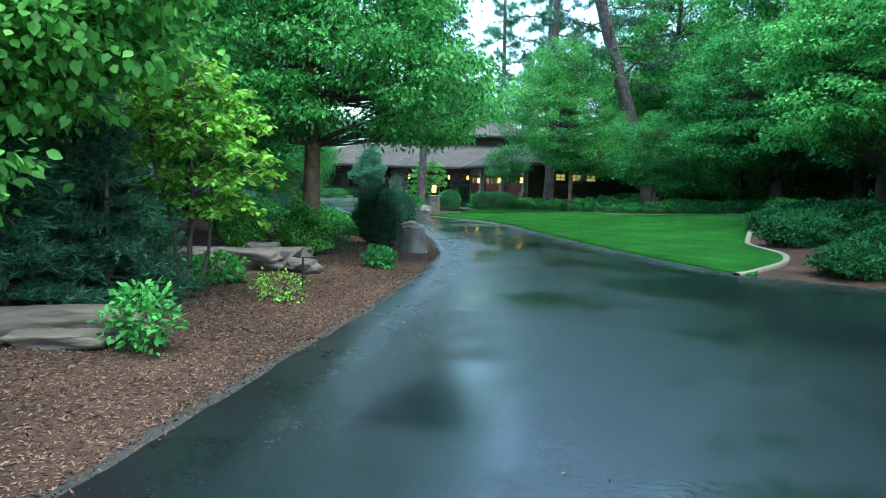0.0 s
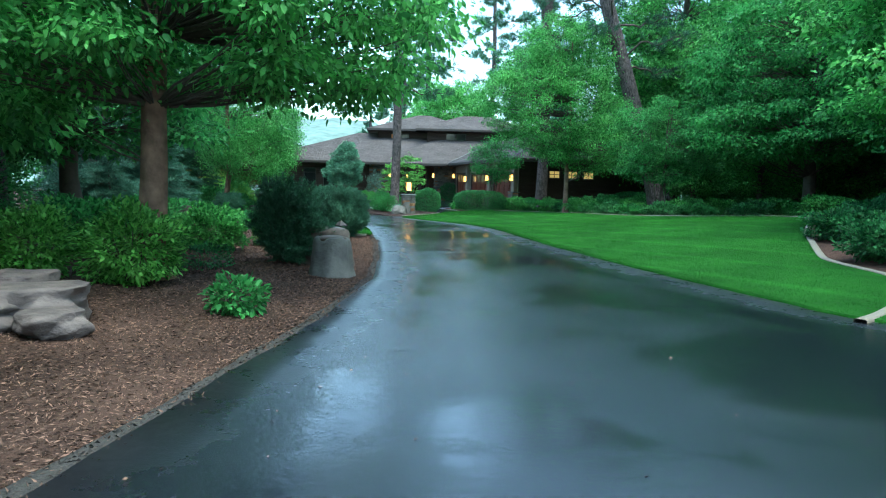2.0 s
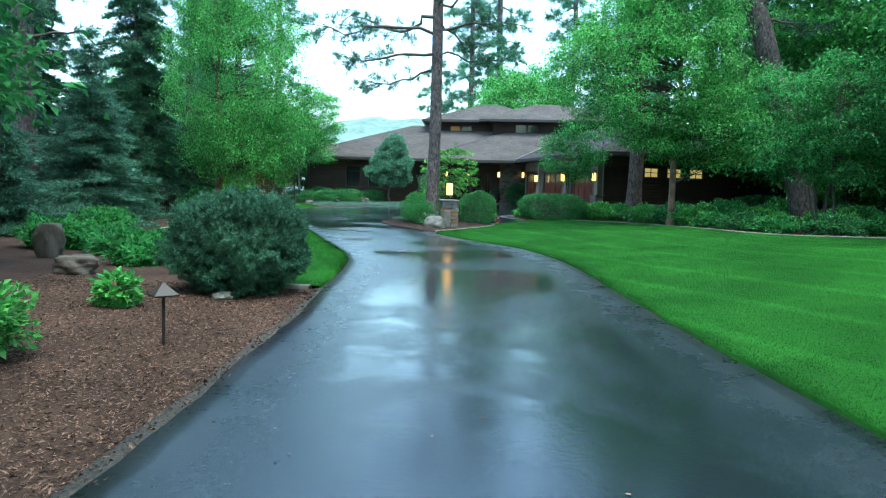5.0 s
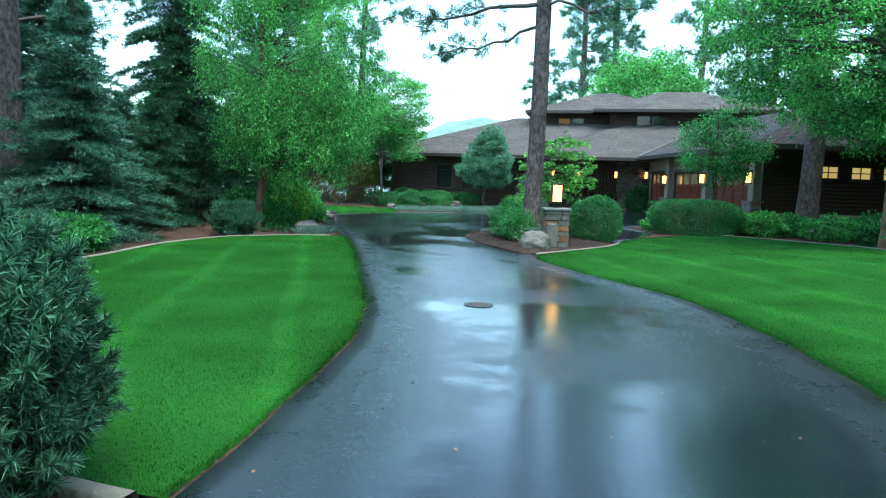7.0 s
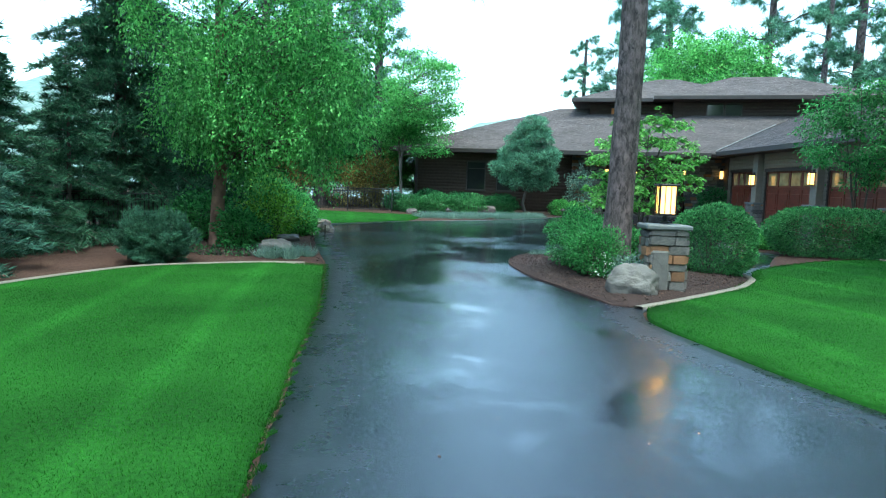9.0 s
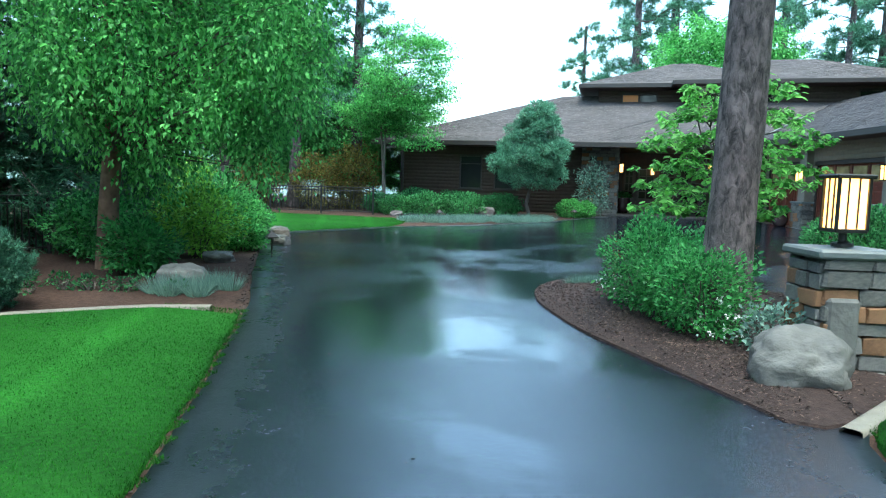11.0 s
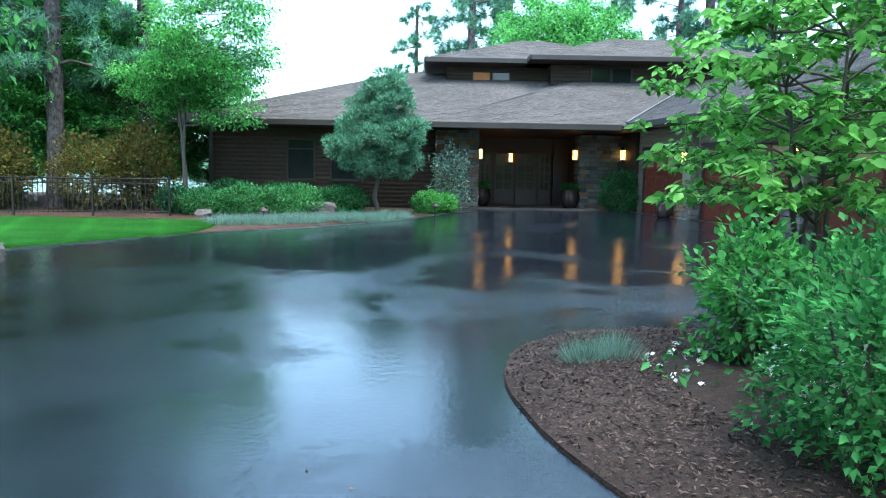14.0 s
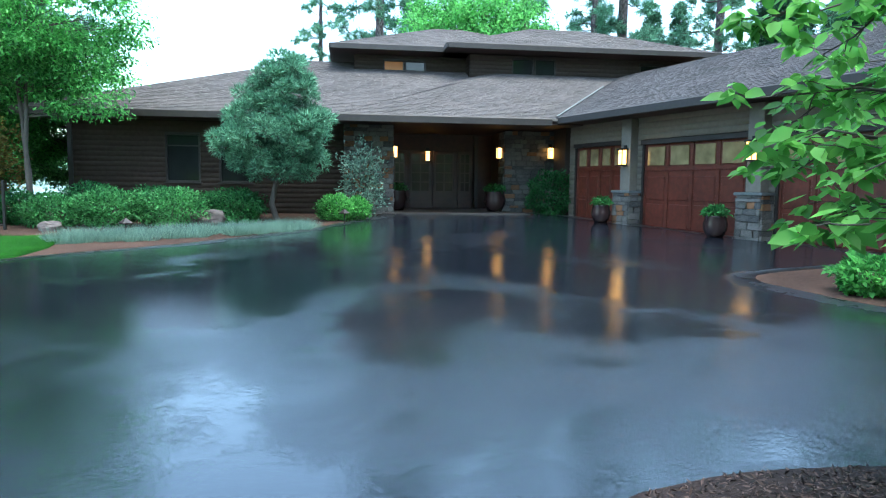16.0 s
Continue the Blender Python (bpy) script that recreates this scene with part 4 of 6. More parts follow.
for i, (x, y, sx, sy, sz) in enumerate(((-3.3, 11.3, 1.3, 0.9, 0.5), (-2.75, 11.6, 1.0, 0.8, 0.55), (-2.35, 11.2, 0.6, 0.6, 0.35), (-4.2, 11.6, 1.1, 0.8, 0.4), (-3.4, 12.4, 0.9, 0.7, 0.5))):
    rock("ledge_rock", x, y, sx, sy, sz, 25 * i, M_BASALT, "flat brown basalt ledge rock in the mulch", 5 + i, 0.2)
rock("ledge_rock", -3.3, 5.7, 1.0, 0.4, 0.22, 8, M_BEIGE, "pale flat rock slab under shrubs", 11, 0.2)
rock("ledge_rock", -3.55, 6.1, 1.5, 0.4, 0.4, 14, M_BEIGE, "long pale rock slab under shrubs", 12, 0.2)
rock("boulder", -5.2, 25.7, 0.75, 0.6, 0.42, 5, M_BEIGE, "tan sandstone boulder in the bed", 13, 0.1)
rock("boulder", -2.0, 24.2, 0.3, 0.22, 0.14, 5, M_ROCK, "small pale stone in mulch", 14)
rock("boulder", -8.75, 42.4, 0.8, 0.55, 0.42, 15, M_ROCK, "grey boulder at lawn's corner", 15)
rock("boulder", -10.0, 45.0, 0.6, 0.5, 0.32, 10, M_ROCK, "flat grey stone beside drive", 17, 0.2)
for i, (x, y) in enumerate(((-10.6, 48.2), (-11.4, 49.6), (-11.9, 50.3), (-10.9, 47.2))):
    rock("boulder", x, y, 0.55, 0.4, 0.36, 33 * i, M_BEIGE if i % 2 else M_ROCK, "small pale boulder at the drive's edge", 20 + i)
rock("boulder", -8.9, 61.9, 1.0, 0.6, 0.55, 0, M_BASALT, "dark boulder among low shrubs", 30)
rock("boulder", -12.3, 60.3, 0.6, 0.4, 0.3, 0, M_BASALT, "dark boulder at lawn's edge", 31)
rock("stump", -7.6, 28.3, 0.6, 0.55, 0.95, 5, M_TWIG, "weathered grey tree stump", 33, 0.1)

# ---- planters ----
def planter(x, y, z, r, h, label):
    t = thing("planter", pose(x, y, z), label, "planter", "planters before the house")
    part("pot", lathe([(r * 0.62, 0), (r * 0.95, h * 0.35), (r, h * 0.6), (r * 0.86, h * 0.92), (r * 0.92, h), (r * 0.8, h), (r * 0.75, h * 0.9)], 24), M_POT, t, smooth=True)
    n = 260
    d = in_ball(n, 0.2) * [r, r, 0.25]
    d[:, 2] = np.abs(d[:, 2]) + h
    V, F = leaf_cloud(d, RNG.normal(0, 0.6, (n, 3)) + d * [1, 1, 0] * 2 + [0, 0, 0.2], 0.13)
    np_part("foliage", V, F, M_LEAF, t)
for u, v in ((10.95, 1.6), (14.6, 0.9)):
    p = on_house(u, v, 0.17)
    planter(p.x, p.y, p.z, 0.42, 0.75, "large round dark glazed planter on the porch")
for s in (2.7, 7.2):
    p = HM @ GM @ Vector((s, -0.75, 0))
    planter(p.x, p.y, ground(p.x, p.y) + 0.01, 0.3, 0.55, "round dark planter with leafy plant beside garage door")

# ---- trees and shrubs ----
def broadleaf(name, x, y, h, r, clumps, leaves, size, leaf, bark, label, trunk=0.15, lean=(0, 0), drop=0.3, spread=0.35, flat=0.5, stems=1, width=0.55, group="garden trees", lz=None, fine=False):
    """A tree: tapered trunk and limbs, twigs to each clump, leaves in clumps. clumps: (number, ellipsoids [(cx, cy, cz, rx, ry, rz)])."""
    z = ground(x, y) - 0.05
    t = thing(name, pose(x, y, z), label, "tree", group)
    count, balls = clumps
    vol = np.array([b[3] * b[4] * b[5] for b in balls]) ** 0.8
    C = []
    for b, k in zip(balls, np.maximum(3, (count * vol / vol.sum()).astype(int))):
        C.append(in_ball(k, 0.45) * b[3:] + b[:3])
    C = np.concatenate(C)
    lines, spines = [], []
    for s in range(stems):
        foot = np.array([RNG.normal(0, 0.12), RNG.normal(0, 0.12), 0]) if stems > 1 else np.zeros(3)
        tip = np.array([lean[0], lean[1], h * 0.92]) + (RNG.normal(0, 1, 3) * [r * 0.35, r * 0.35, 0.1] if stems > 1 else 0)
        S = bend(foot, tip, 12, 0.018 * h / 3)
        rad = trunk / stems ** 0.5 * np.linspace(1, 0.12, 12) ** 0.8
        rad[0] *= 1.35
        lines.append((S, rad))
        spines.append(S)
    SP = np.concatenate(spines)
    for c in C:
        d = np.linalg.norm((SP - c) * [1, 1, 0.6], axis=1) + np.where(SP[:, 2] > c[2] - 0.05, 2.0, 0) + np.where(SP[:, 2] < h * 0.12, 3.0, 0)
        a = SP[np.argmin(d)]
        L = bend(a, c, 5, 0.05 * np.linalg.norm(c - a) / 2)
        w = max(0.006, 0.008 * np.linalg.norm(c - a))
        lines.append((L, np.linspace(w, 0.003, 5)))
    V, F = tubes(lines[:stems], 8)
    np_part("trunk", V, F, bark, t, True)
    V, F = tubes(lines[stems:], 5)
    tagged(np_part("branchwork", V, F, M_TWIG, t, True), kind="stuff")
    per = leaves // len(C)
    s = spread * (0.7 + 0.6 * RNG.random((len(C), 1, 1)))
    off = RNG.normal(0, 1, (len(C), per, 3)) * s * [1, 1, flat]
    Pn = (C[:, None] + off).reshape(-1, 3)
    keep = Pn[:, 2] > (0.25 if lz is None else lz)
    Pn, off = Pn[keep], off.reshape(-1, 3)[keep]
    D = unit(off) * 0.7 + RNG.normal(0, 0.5, Pn.shape) + [0, 0, -drop]
    V, F = leaf_cloud(Pn, D, size, width, fine=fine)
    np_part("crown", V, F, leaf, t)
    return t

def conifer(name, x, y, h, r, leaf, label, base=0.3, dens=1.0, needle=0.16, trunk=0.16, droop=0.25, group="conifers"):
    """A spruce-like conifer: whorls of drooping boughs clothed with needle sprays."""
    t = thing(name, pose(x, y, ground(x, y) - 0.05), label, "tree", group)
    lines = [(bend((0, 0, 0), (0, 0, h), 8, 0.02), trunk * np.linspace(1, 0.08, 8))]
    P, D = [], []
    zz = base
    while zz < h * 0.98:
        f = 1 - (zz - base) / (h - base)
        n = int(5 + 4 * f)
        for k in range(n):
            a = RNG.uniform(0, 2 * np.pi)
            L = r * (f ** 0.85) * RNG.uniform(0.65, 1.12) + 0.12
            d = np.array([math.cos(a), math.sin(a), 0])
            s = np.linspace(0, 1, 5)[:, None]
            line = d * L * s + np.array([0, 0, 1]) * (zz + L * (0.15 * s - droop * 1.6 * s ** 2 + 0.12 * s ** 4))
            lines.append((line, np.linspace(0.012 + 0.01 * L, 0.004, 5)))
            m = int(60 * dens * L) + 8
            u = RNG.uniform(0.12, 1, m)
            p = np.stack([np.interp(u, s[:, 0], line[:, q]) for q in range(3)], 1)
            side = np.array([-d[1], d[0], 0]) * RNG.normal(0, 0.16 * L * (1 - u * 0.6) + 0.03, m)[:, None]
            p = p + side + [0, 0, -0.03] + RNG.normal(0, 0.03, p.shape)
            P.append(p)
            D.append(d * 0.8 + side * 2.5 / (L + 0.2) + RNG.normal(0, 0.45, p.shape) + [0, 0, 0.05])
        zz += 0.16 + 0.16 * f * (h / 6) ** 0.5
    V, F = tubes(lines[:1], 8)
    np_part("trunk", V, F, M_TWIG, t, True)
    V, F = tubes(lines[1:], 5)
    tagged(np_part("branchwork", V, F, M_TWIG, t, True), kind="stuff")
    P, D = np.concatenate(P), np.concatenate(D)
    P3, D3 = np.repeat(P, 3, 0), np.repeat(D, 3, 0) + RNG.normal(0, 0.35, (len(P) * 3, 3))
    V, F = needle_cloud(P3, D3, needle, needle * 0.16)
    np_part("needles", V, F, leaf, t)
    return t

def tall_pine(name, x, y, h, r0, lean, boughs, label, leaf=None, tuft=26, tsize=0.2, group="tall pines", r1=0.5):
    """A bare-trunked pine: plated trunk, crooked boughs [(height, azimuth, length, rise)], tufts of long needles."""
    t = thing(name, pose(x, y, ground(x, y) - 0.1), label, "tree", group)
    k = 26
    zz = np.linspace(0, h, k)
    S = np.column_stack([lean[0] * zz / h + 0.05 * np.sin(zz * 0.4), lean[1] * zz / h + 0.05 * np.cos(zz * 0.5), zz])
    rad = r0 * (1 - (1 - r1) * zz / h)
    rad[0] *= 1.35; rad[1] *= 1.1
    V, F = tubes([(S, rad)], 20)
    ang = np.arctan2(V[:, 1] - np.repeat(S[:, 1], 20), V[:, 0] - np.repeat(S[:, 0], 20))
    nz = np.array([noise.noise(Vector((math.cos(q) * 3, math.sin(q) * 3, v[2] * 1.1))) for q, v in zip(ang, V)])
    ctr = np.repeat(S, 20, 0)
    V = ctr + (V - ctr) * (1 + 0.09 * nz)[:, None]
    np_part("trunk", V, F, M_BARK, t, True)
    lines, P, D = [], [], []
    for bz, az, L, rise in boughs:
        a = np.array([np.interp(bz, zz, S[:, 0]), np.interp(bz, zz, S[:, 1]), bz])
        d = np.array([math.sin(radians(az)), math.cos(radians(az)), 0])
        b = a + d * L + [0, 0, rise]
        B = bend(a, b, 9, 0.05 * L)
        lines.append((B, np.linspace(0.02 + 0.012 * L, 0.012, 9)))
        for m in range(int(5 + L * 6)):
            u = RNG.uniform(0.3, 1)
            s = np.array([np.interp(u, np.linspace(0, 1, 9), B[:, q]) for q in range(3)])
            e = s + (unit(RNG.normal(0, 1, 3)) * [1, 1, 0.7] + d * 0.5) * RNG.uniform(0.25, 0.75) * (0.4 + L * 0.14)
            lines.append((bend(s, e, 4, 0.03), np.linspace(0.012, 0.005, 4)))
            for c in (e, (s + 2 * e) / 3):
                q = unit(RNG.normal(0, 1, (tuft, 3)) + unit(e - s) * 0.8)
                P.append(np.repeat(c[None], tuft, 0) + RNG.normal(0, 0.05, (tuft, 3)))
                D.append(q)
    if lines:
        V, F = tubes(lines, 5)
        tagged(np_part("boughwork", V, F, M_TWIG, t, True), kind="stuff")
        V, F = needle_cloud(np.concatenate(P), np.concatenate(D), tsize, tsize * 0.1)
        np_part("needles", V, F, leaf or M_NEEDLE, t)
    return t

def shrub(name, x, y, rx, ry, h, n, size, leaf, label, kind="leaf", group="garden shrubs", core=0.82, shell=0.55, z=None, width=0.6, lump=0.12, square=2.0, fine=False):
    """A rounded shrub: stems, a dense dark heart of leaves and a leafy uneven outside."""
    z0 = (ground(x, y) if z is None else z) - 0.04
    t = thing(name, pose(x, y, z0), label, "shrub", group)
    lines = []
    for k in range(7):
        a = RNG.uniform(0, 6.28)
        e = np.array([math.cos(a) * rx * 0.6, math.sin(a) * ry * 0.6, h * RNG.uniform(0.5, 0.8)])
        lines.append((bend((math.cos(a) * 0.05, math.sin(a) * 0.05, 0), e, 5, 0.03), np.linspace(0.018, 0.006, 5)))
    V, F = tubes(lines, 5)
    np_part("stemwork", V, F, M_TWIG, t, True)
    d = unit(RNG.normal(0, 1, (n, 3)))
    ph = RNG.uniform(0, 6.28, 6)
    bumps = 1 + lump * (np.sin(d[:, 0] * 5 + ph[0]) * np.sin(d[:, 1] * 5 + ph[1]) + 0.7 * np.sin(d[:, 2] * 7 + ph[2] + d[:, 0] * 4) + 0.5 * np.sin(d[:, 1] * 11 + ph[3]) * np.sin(d[:, 0] * 11 + ph[4]))
    rr = RNG.uniform(shell ** 3, 1, n) ** (1 / 3) * bumps
    if square > 2:
        rr = rr / (np.abs(d) ** square).sum(1) ** (1 / square)
    p = d * rr[:, None] * [rx, ry, h * 0.52] + [0, 0, h * 0.5]
    keep = p[:, 2] > 0.03
    p, d = p[keep], d[keep]
    if kind == "leaf":
        V, F = leaf_cloud(p, d * 0.9 + RNG.normal(0, 0.55, p.shape) + [0, 0, 0.15], size, width, fine=fine)
    else:
        # upright candles, each ringed with needles, over a shaded heart
        inner = d * RNG.uniform(0.35, 0.72, (len(d), 1)) * [rx, ry, h * 0.5] + [0, 0, h * 0.5]
        k, per = max(60, len(p) // 6), 110
        p, d = np.concatenate([p[:k], inner[:k // 2]]), np.concatenate([d[:k], d[:k // 2]])
        k = len(p)
        ax = unit(d * 0.75 + [0, 0, 0.55] + RNG.normal(0, 0.12, p.shape))
        u = RNG.uniform(-1, 0.55, (k * per, 1))
        q = np.repeat(p, per, 0) + np.repeat(ax, per, 0) * u * size * 0.75
        V, F = needle_cloud(q, np.repeat(ax, per, 0) * (0.55 + 0.5 * u) + unit(RNG.normal(0, 1, q.shape)) * 0.85, size * 0.62, size * 0.09)
    np_part("foliage", V, F, leaf, t)
    return t

def tuft(name, x, y, r, h, n, leaf, label, group="grasses", z=None):
    """A clump of arching grass blades."""
    t = thing(name, pose(x, y, (ground(x, y) if z is None else z) - 0.03), label, "grass", group)
    a = RNG.uniform(0, 6.28, n)
    k = RNG.uniform(0, 1, n) ** 0.6
    P = np.stack([np.cos(a) * k * r * 0.6, np.sin(a) * k * r * 0.6, np.zeros(n)], 1)
    D = np.stack([np.cos(a) * k * 0.9, np.sin(a) * k * 0.9, np.ones(n)], 1) + RNG.normal(0, 0.2, (n, 3))
    V, F = needle_cloud(P, D, h, 0.008)
    tagged(np_part("grass_clump", V, F, leaf, t), kind="stuff")
    return t

def cloud_pine(name, x, y, h, foot, balls, count, label, leaf, needle=0.11):
    """A small dense pine: short crooked stem and rounded pads of short needles."""
    t = thing(name, pose(x, y, ground(x, y) - 0.05), label, "tree", "conifers")
    C = np.concatenate([in_ball(max(4, int(count * b[6])), 0.55) * b[3:6] + b[:3] for b in balls])
    S = bend((0, 0, 0), (0.05, 0, h * 0.9), 8, 0.11)
    lines = [(S, np.linspace(0.09, 0.02, 8))]
    for c in C:
        a = S[np.argmin(np.abs(S[:, 2] - max(foot, c[2] - 0.3)))]
        lines.append((bend(a, c, 4, 0.03), np.linspace(0.02, 0.006, 4)))
    V, F = tubes(lines[:1], 8)
    np_part("trunk", V, F, M_TWIG, t, True)
    V, F = tubes(lines[1:], 5)
    tagged(np_part("branchwork", V, F, M_TWIG, t, True), kind="stuff")
    k = 330
    d = unit(RNG.normal(0, 1, (len(C), k, 3)) + [0, 0, 0.35])
    rad = RNG.uniform(0.22, 0.4, (len(C), 1, 1))
    Pn = (C[:, None] + d * rad * [1, 1, 0.7] * RNG.uniform(0.5, 1, (len(C), k, 1))).reshape(-1, 3)
    Dn = d.reshape(-1, 3) + RNG.normal(0, 0.4, Pn.shape) + [0, 0, 0.2]
    V, F = needle_cloud(Pn, Dn, needle, needle * 0.22)
    np_part("needles", V, F, leaf, t)
    return t

def layered_tree(name, x, y, z, tiers, leaf, size, label):
    """A layered tree: few stems, level tiers of branches, drooping leaves in whorls at the twig ends."""
    t = thing(name, pose(x, y, z), label, "tree", "garden trees")
    top = max(q[2] for q in tiers)
    stems = [bend((0.07 * math.cos(a), 0.07 * math.sin(a), 0), (0.45 * math.cos(a), 0.4 * math.sin(a), top * 0.97), 9, 0.05) for a in (0.4, 2.0, 3.4, 5.0)]
    V, F = tubes([(S, np.linspace(0.032, 0.008, 9)) for S in stems], 7)
    np_part("trunk", V, F, M_TWIG, t, True)
    lines, P, D = [], [], []
    for cx, cy, cz, r, count in tiers:
        for k in range(count):
            a = 2 * math.pi * (k + RNG.uniform(-0.3, 0.3)) / count
            S = stems[RNG.integers(4)]
            f = S[np.argmin(np.abs(S[:, 2] - cz + 0.25))]
            L = r * RNG.uniform(0.7, 1.1)
            e = np.array([cx + math.cos(a) * L, cy + math.sin(a) * L, cz + RNG.normal(0, 0.07) - 0.1])
            B = bend(f, e, 7, 0.03)
            B[:, 2] += 0.16 * np.sin(np.linspace(0, math.pi, 7))
            lines.append((B, np.linspace(0.013, 0.004, 7)))
            d = unit((e - f) * [1, 1, 0])
            for m in range(9):
                u = 1.0 if m == 0 else RNG.uniform(0.3, 1)
                o = np.array([np.interp(u, np.linspace(0, 1, 7), B[:, q]) for q in range(3)])
                w = unit(d * 0.6 + RNG.normal(0, 0.75, 3) * [1, 1, 0.18]) * RNG.uniform(0.12, 0.34) * (0.5 if m == 0 else 1)
                lines.append((bend(o, o + w, 4, 0.01), np.linspace(0.005, 0.002, 4)))
                for c, g in ((o + w, 8), (o + w * 0.5, 3)):
                    b = RNG.uniform(0, 6.28) + np.arange(g) * 6.28 / g
                    P.append(np.repeat(c[None], g, 0) + RNG.normal(0, 0.025, (g, 3)))
                    D.append(np.column_stack([np.cos(b), np.sin(b), RNG.uniform(-0.75, -0.1, g)]) + w * 1.5)
    V, F = tubes(lines, 5)
    tagged(np_part("branchwork", V, F, M_TWIG, t, True), kind="stuff")
    V, F = leaf_cloud(np.concatenate(P), np.concatenate(D), size, 0.55, fine=True)
    np_part("crown", V, F, leaf, t)
    return t

def column_stone(x, y, r, h, material, top, label, seed):
    """A squat, slightly tapered block of stone with a worn rim and a paler sawn top."""
    bm = lathe([(r * 1.22, -0.1), (r * 1.2, 0.04), (r * 1.1, h * 0.2), (r * 1.03, h * 0.42), (r * 0.97, h * 0.65), (r * 0.92, h * 0.88), (r * 0.87, h * 0.96), (r * 0.76, h)], 28)
    off = Vector((seed * 2.3, seed, 0))
    for v in bm.verts:
        d = Vector((v.co.x, v.co.y, 0)).normalized()
        g = 1 + 0.22 * noise.noise(d * 1.4 + off) + 0.09 * noise.noise(Vector((d.x * 4, d.y * 4, v.co.z * 5)) + off)
        v.co.x, v.co.y, v.co.z = v.co.x * g, v.co.y * g, v.co.z + 0.05 * noise.noise(d * 2 + off) * (v.co.z > 0.1)
    t = thing("standing_stone", pose(x, y, ground(x, y) - 0.03), label, "rock", "garden rocks")
    part("stone_body", bm, material, t, smooth=True)
    part("top_face", lathe([(r * 0.76, h - 0.04), (r * 0.74, h + 0.012), (r * 0.5, h + 0.03)], 20), top, t, "paler sawn top", smooth=True)
    return t

# ---- the drive's start, west side ----
column_stone(-0.74, 16.1, 0.31, 0.62, M_ROCK, M_BEIGE, "squat grey standing boulder at the drive's edge", 1)
column_stone(-1.05, 17.6, 0.42, 0.66, M_BEIGE, M_ROCK, "flat-topped beige boulder behind grey boulder", 2)
broadleaf("river_birch", -2.9, 14.6, 9.5, 3.0, (420, [(0.5, 0, 4.0, 3.3, 2.8, 1.9), (0.4, 0, 6.8, 3.2, 2.8, 2.6), (2.2, -0.6, 3.7, 1.9, 1.6, 1.3), (-1.6, -0.8, 3.0, 1.8, 1.8, 0.9)]), 80000, 0.1, M_LEAFB, M_BIRCH, "river birch with peeling red-brown bark and dense leaves", 0.21, fine=True, drop=0.5, spread=0.27, flat=0.4)
broadleaf("linden_tree", -4.7, 6.2, 6.5, 2.2, (260, [(-0.3, 0, 3.8, 1.8, 1.8, 2.2), (0.9, 0.4, 3.6, 1.2, 1.2, 1.5), (-0.2, -0.4, 2.0, 1.3, 1.2, 1.1)]), 26000, 0.115, M_DOGWOOD, M_TWIG, "broad-leaved green tree beside the drive", 0.1, fine=True, drop=0.6, spread=0.22, width=0.75, flat=0.5)
layered_tree("young_maple", -3.3, 8.6, ground(-3.3, 8.6) - 0.05, [(0.45, 0.0, 1.25, 0.4, 7), (0.3, 0.0, 1.6, 0.6, 9), (0.1, 0.0, 1.95, 0.8, 11), (0.0, 0.0, 2.3, 0.85, 12), (-0.05, 0.0, 2.65, 0.65, 10), (-0.1, 0.0, 2.95, 0.35, 6)], M_LEAFY, 0.1, "slender young tree with yellow-green leaves")
for x, y, h, r in ((-3.9, 7.7, 2.3, 0.95), (-4.9, 8.8, 3.2, 1.3), (-4.4, 6.6, 2.2, 1.0), (-5.6, 11.2, 3.0, 1.3)):
    conifer("juniper", x, y, h, r, M_NEEDLE, "dark bushy juniper under the trees", 0.05, 3.2, 0.11, 0.05)
shrub("leafy_shrub", -2.62, 5.75, 0.3, 0.28, 0.62, 620, 0.07, M_LEAFB, "young bright green shrub in mulch", fine=True, shell=0.3, lump=0.3)
shrub("leafy_shrub", -3.3, 9.6, 0.4, 0.35, 0.4, 500, 0.1, M_LEAFB, "low bright green shrub in mulch")
shrub("golden_shrub", -2.1, 8.5, 0.36, 0.32, 0.42, 330, 0.05, M_LEAFY, "airy yellow-green shrub in mulch", lump=0.25)
shrub("hosta", -1.22, 12.65, 0.3, 0.28, 0.42, 650, 0.085, M_LEAF, "leafy green perennial in mulch", fine=True, width=0.5)
shrub("boxwood", -2.95, 14.0, 0.6, 0.55, 1.0, 5200, 0.075, M_DOGWOOD, "bushy bright green shrub in the bed", fine=True, width=0.5, lump=0.16)
shrub("boxwood", -4.15, 13.9, 0.5, 0.5, 0.9, 3600, 0.075, M_DOGWOOD, "bushy green shrub in the bed", lump=0.16)
shrub("boxwood", -3.5, 18.6, 0.7, 0.6, 0.85, 4200, 0.085, M_LEAFB, "low spreading bright green shrub", lump=0.2)
shrub("boxwood", -2.6, 20.4, 0.55, 0.5, 0.7, 3000, 0.08, M_LEAFB, "low bright green shrub behind boulders", lump=0.2)
shrub("mugo_pine", -1.7, 17.35, 0.62, 0.6, 1.5, 3600, 0.12, M_NEEDLE, "dark green mounded mugo pine by the boulders", "needle", lump=0.16, shell=0.6, square=2.4)
shrub("mugo_pine", -2.12, 25.0, 1.0, 0.95, 1.46, 9500, 0.115, M_NEEDLEM, "large rounded blue-green mugo pine", "needle", lump=0.07, shell=0.72, square=2.3)
shrub("leafy_shrub", -2.9, 23.2, 0.26, 0.26, 0.42, 500, 0.1, M_LEAFB, "small leafy perennial in mulch", fine=True)
shrub("purple_salvia", -2.7, 15.8, 0.5, 0.45, 0.4, 900, 0.05, M_LEAFD, "low dark perennial clump in mulch")
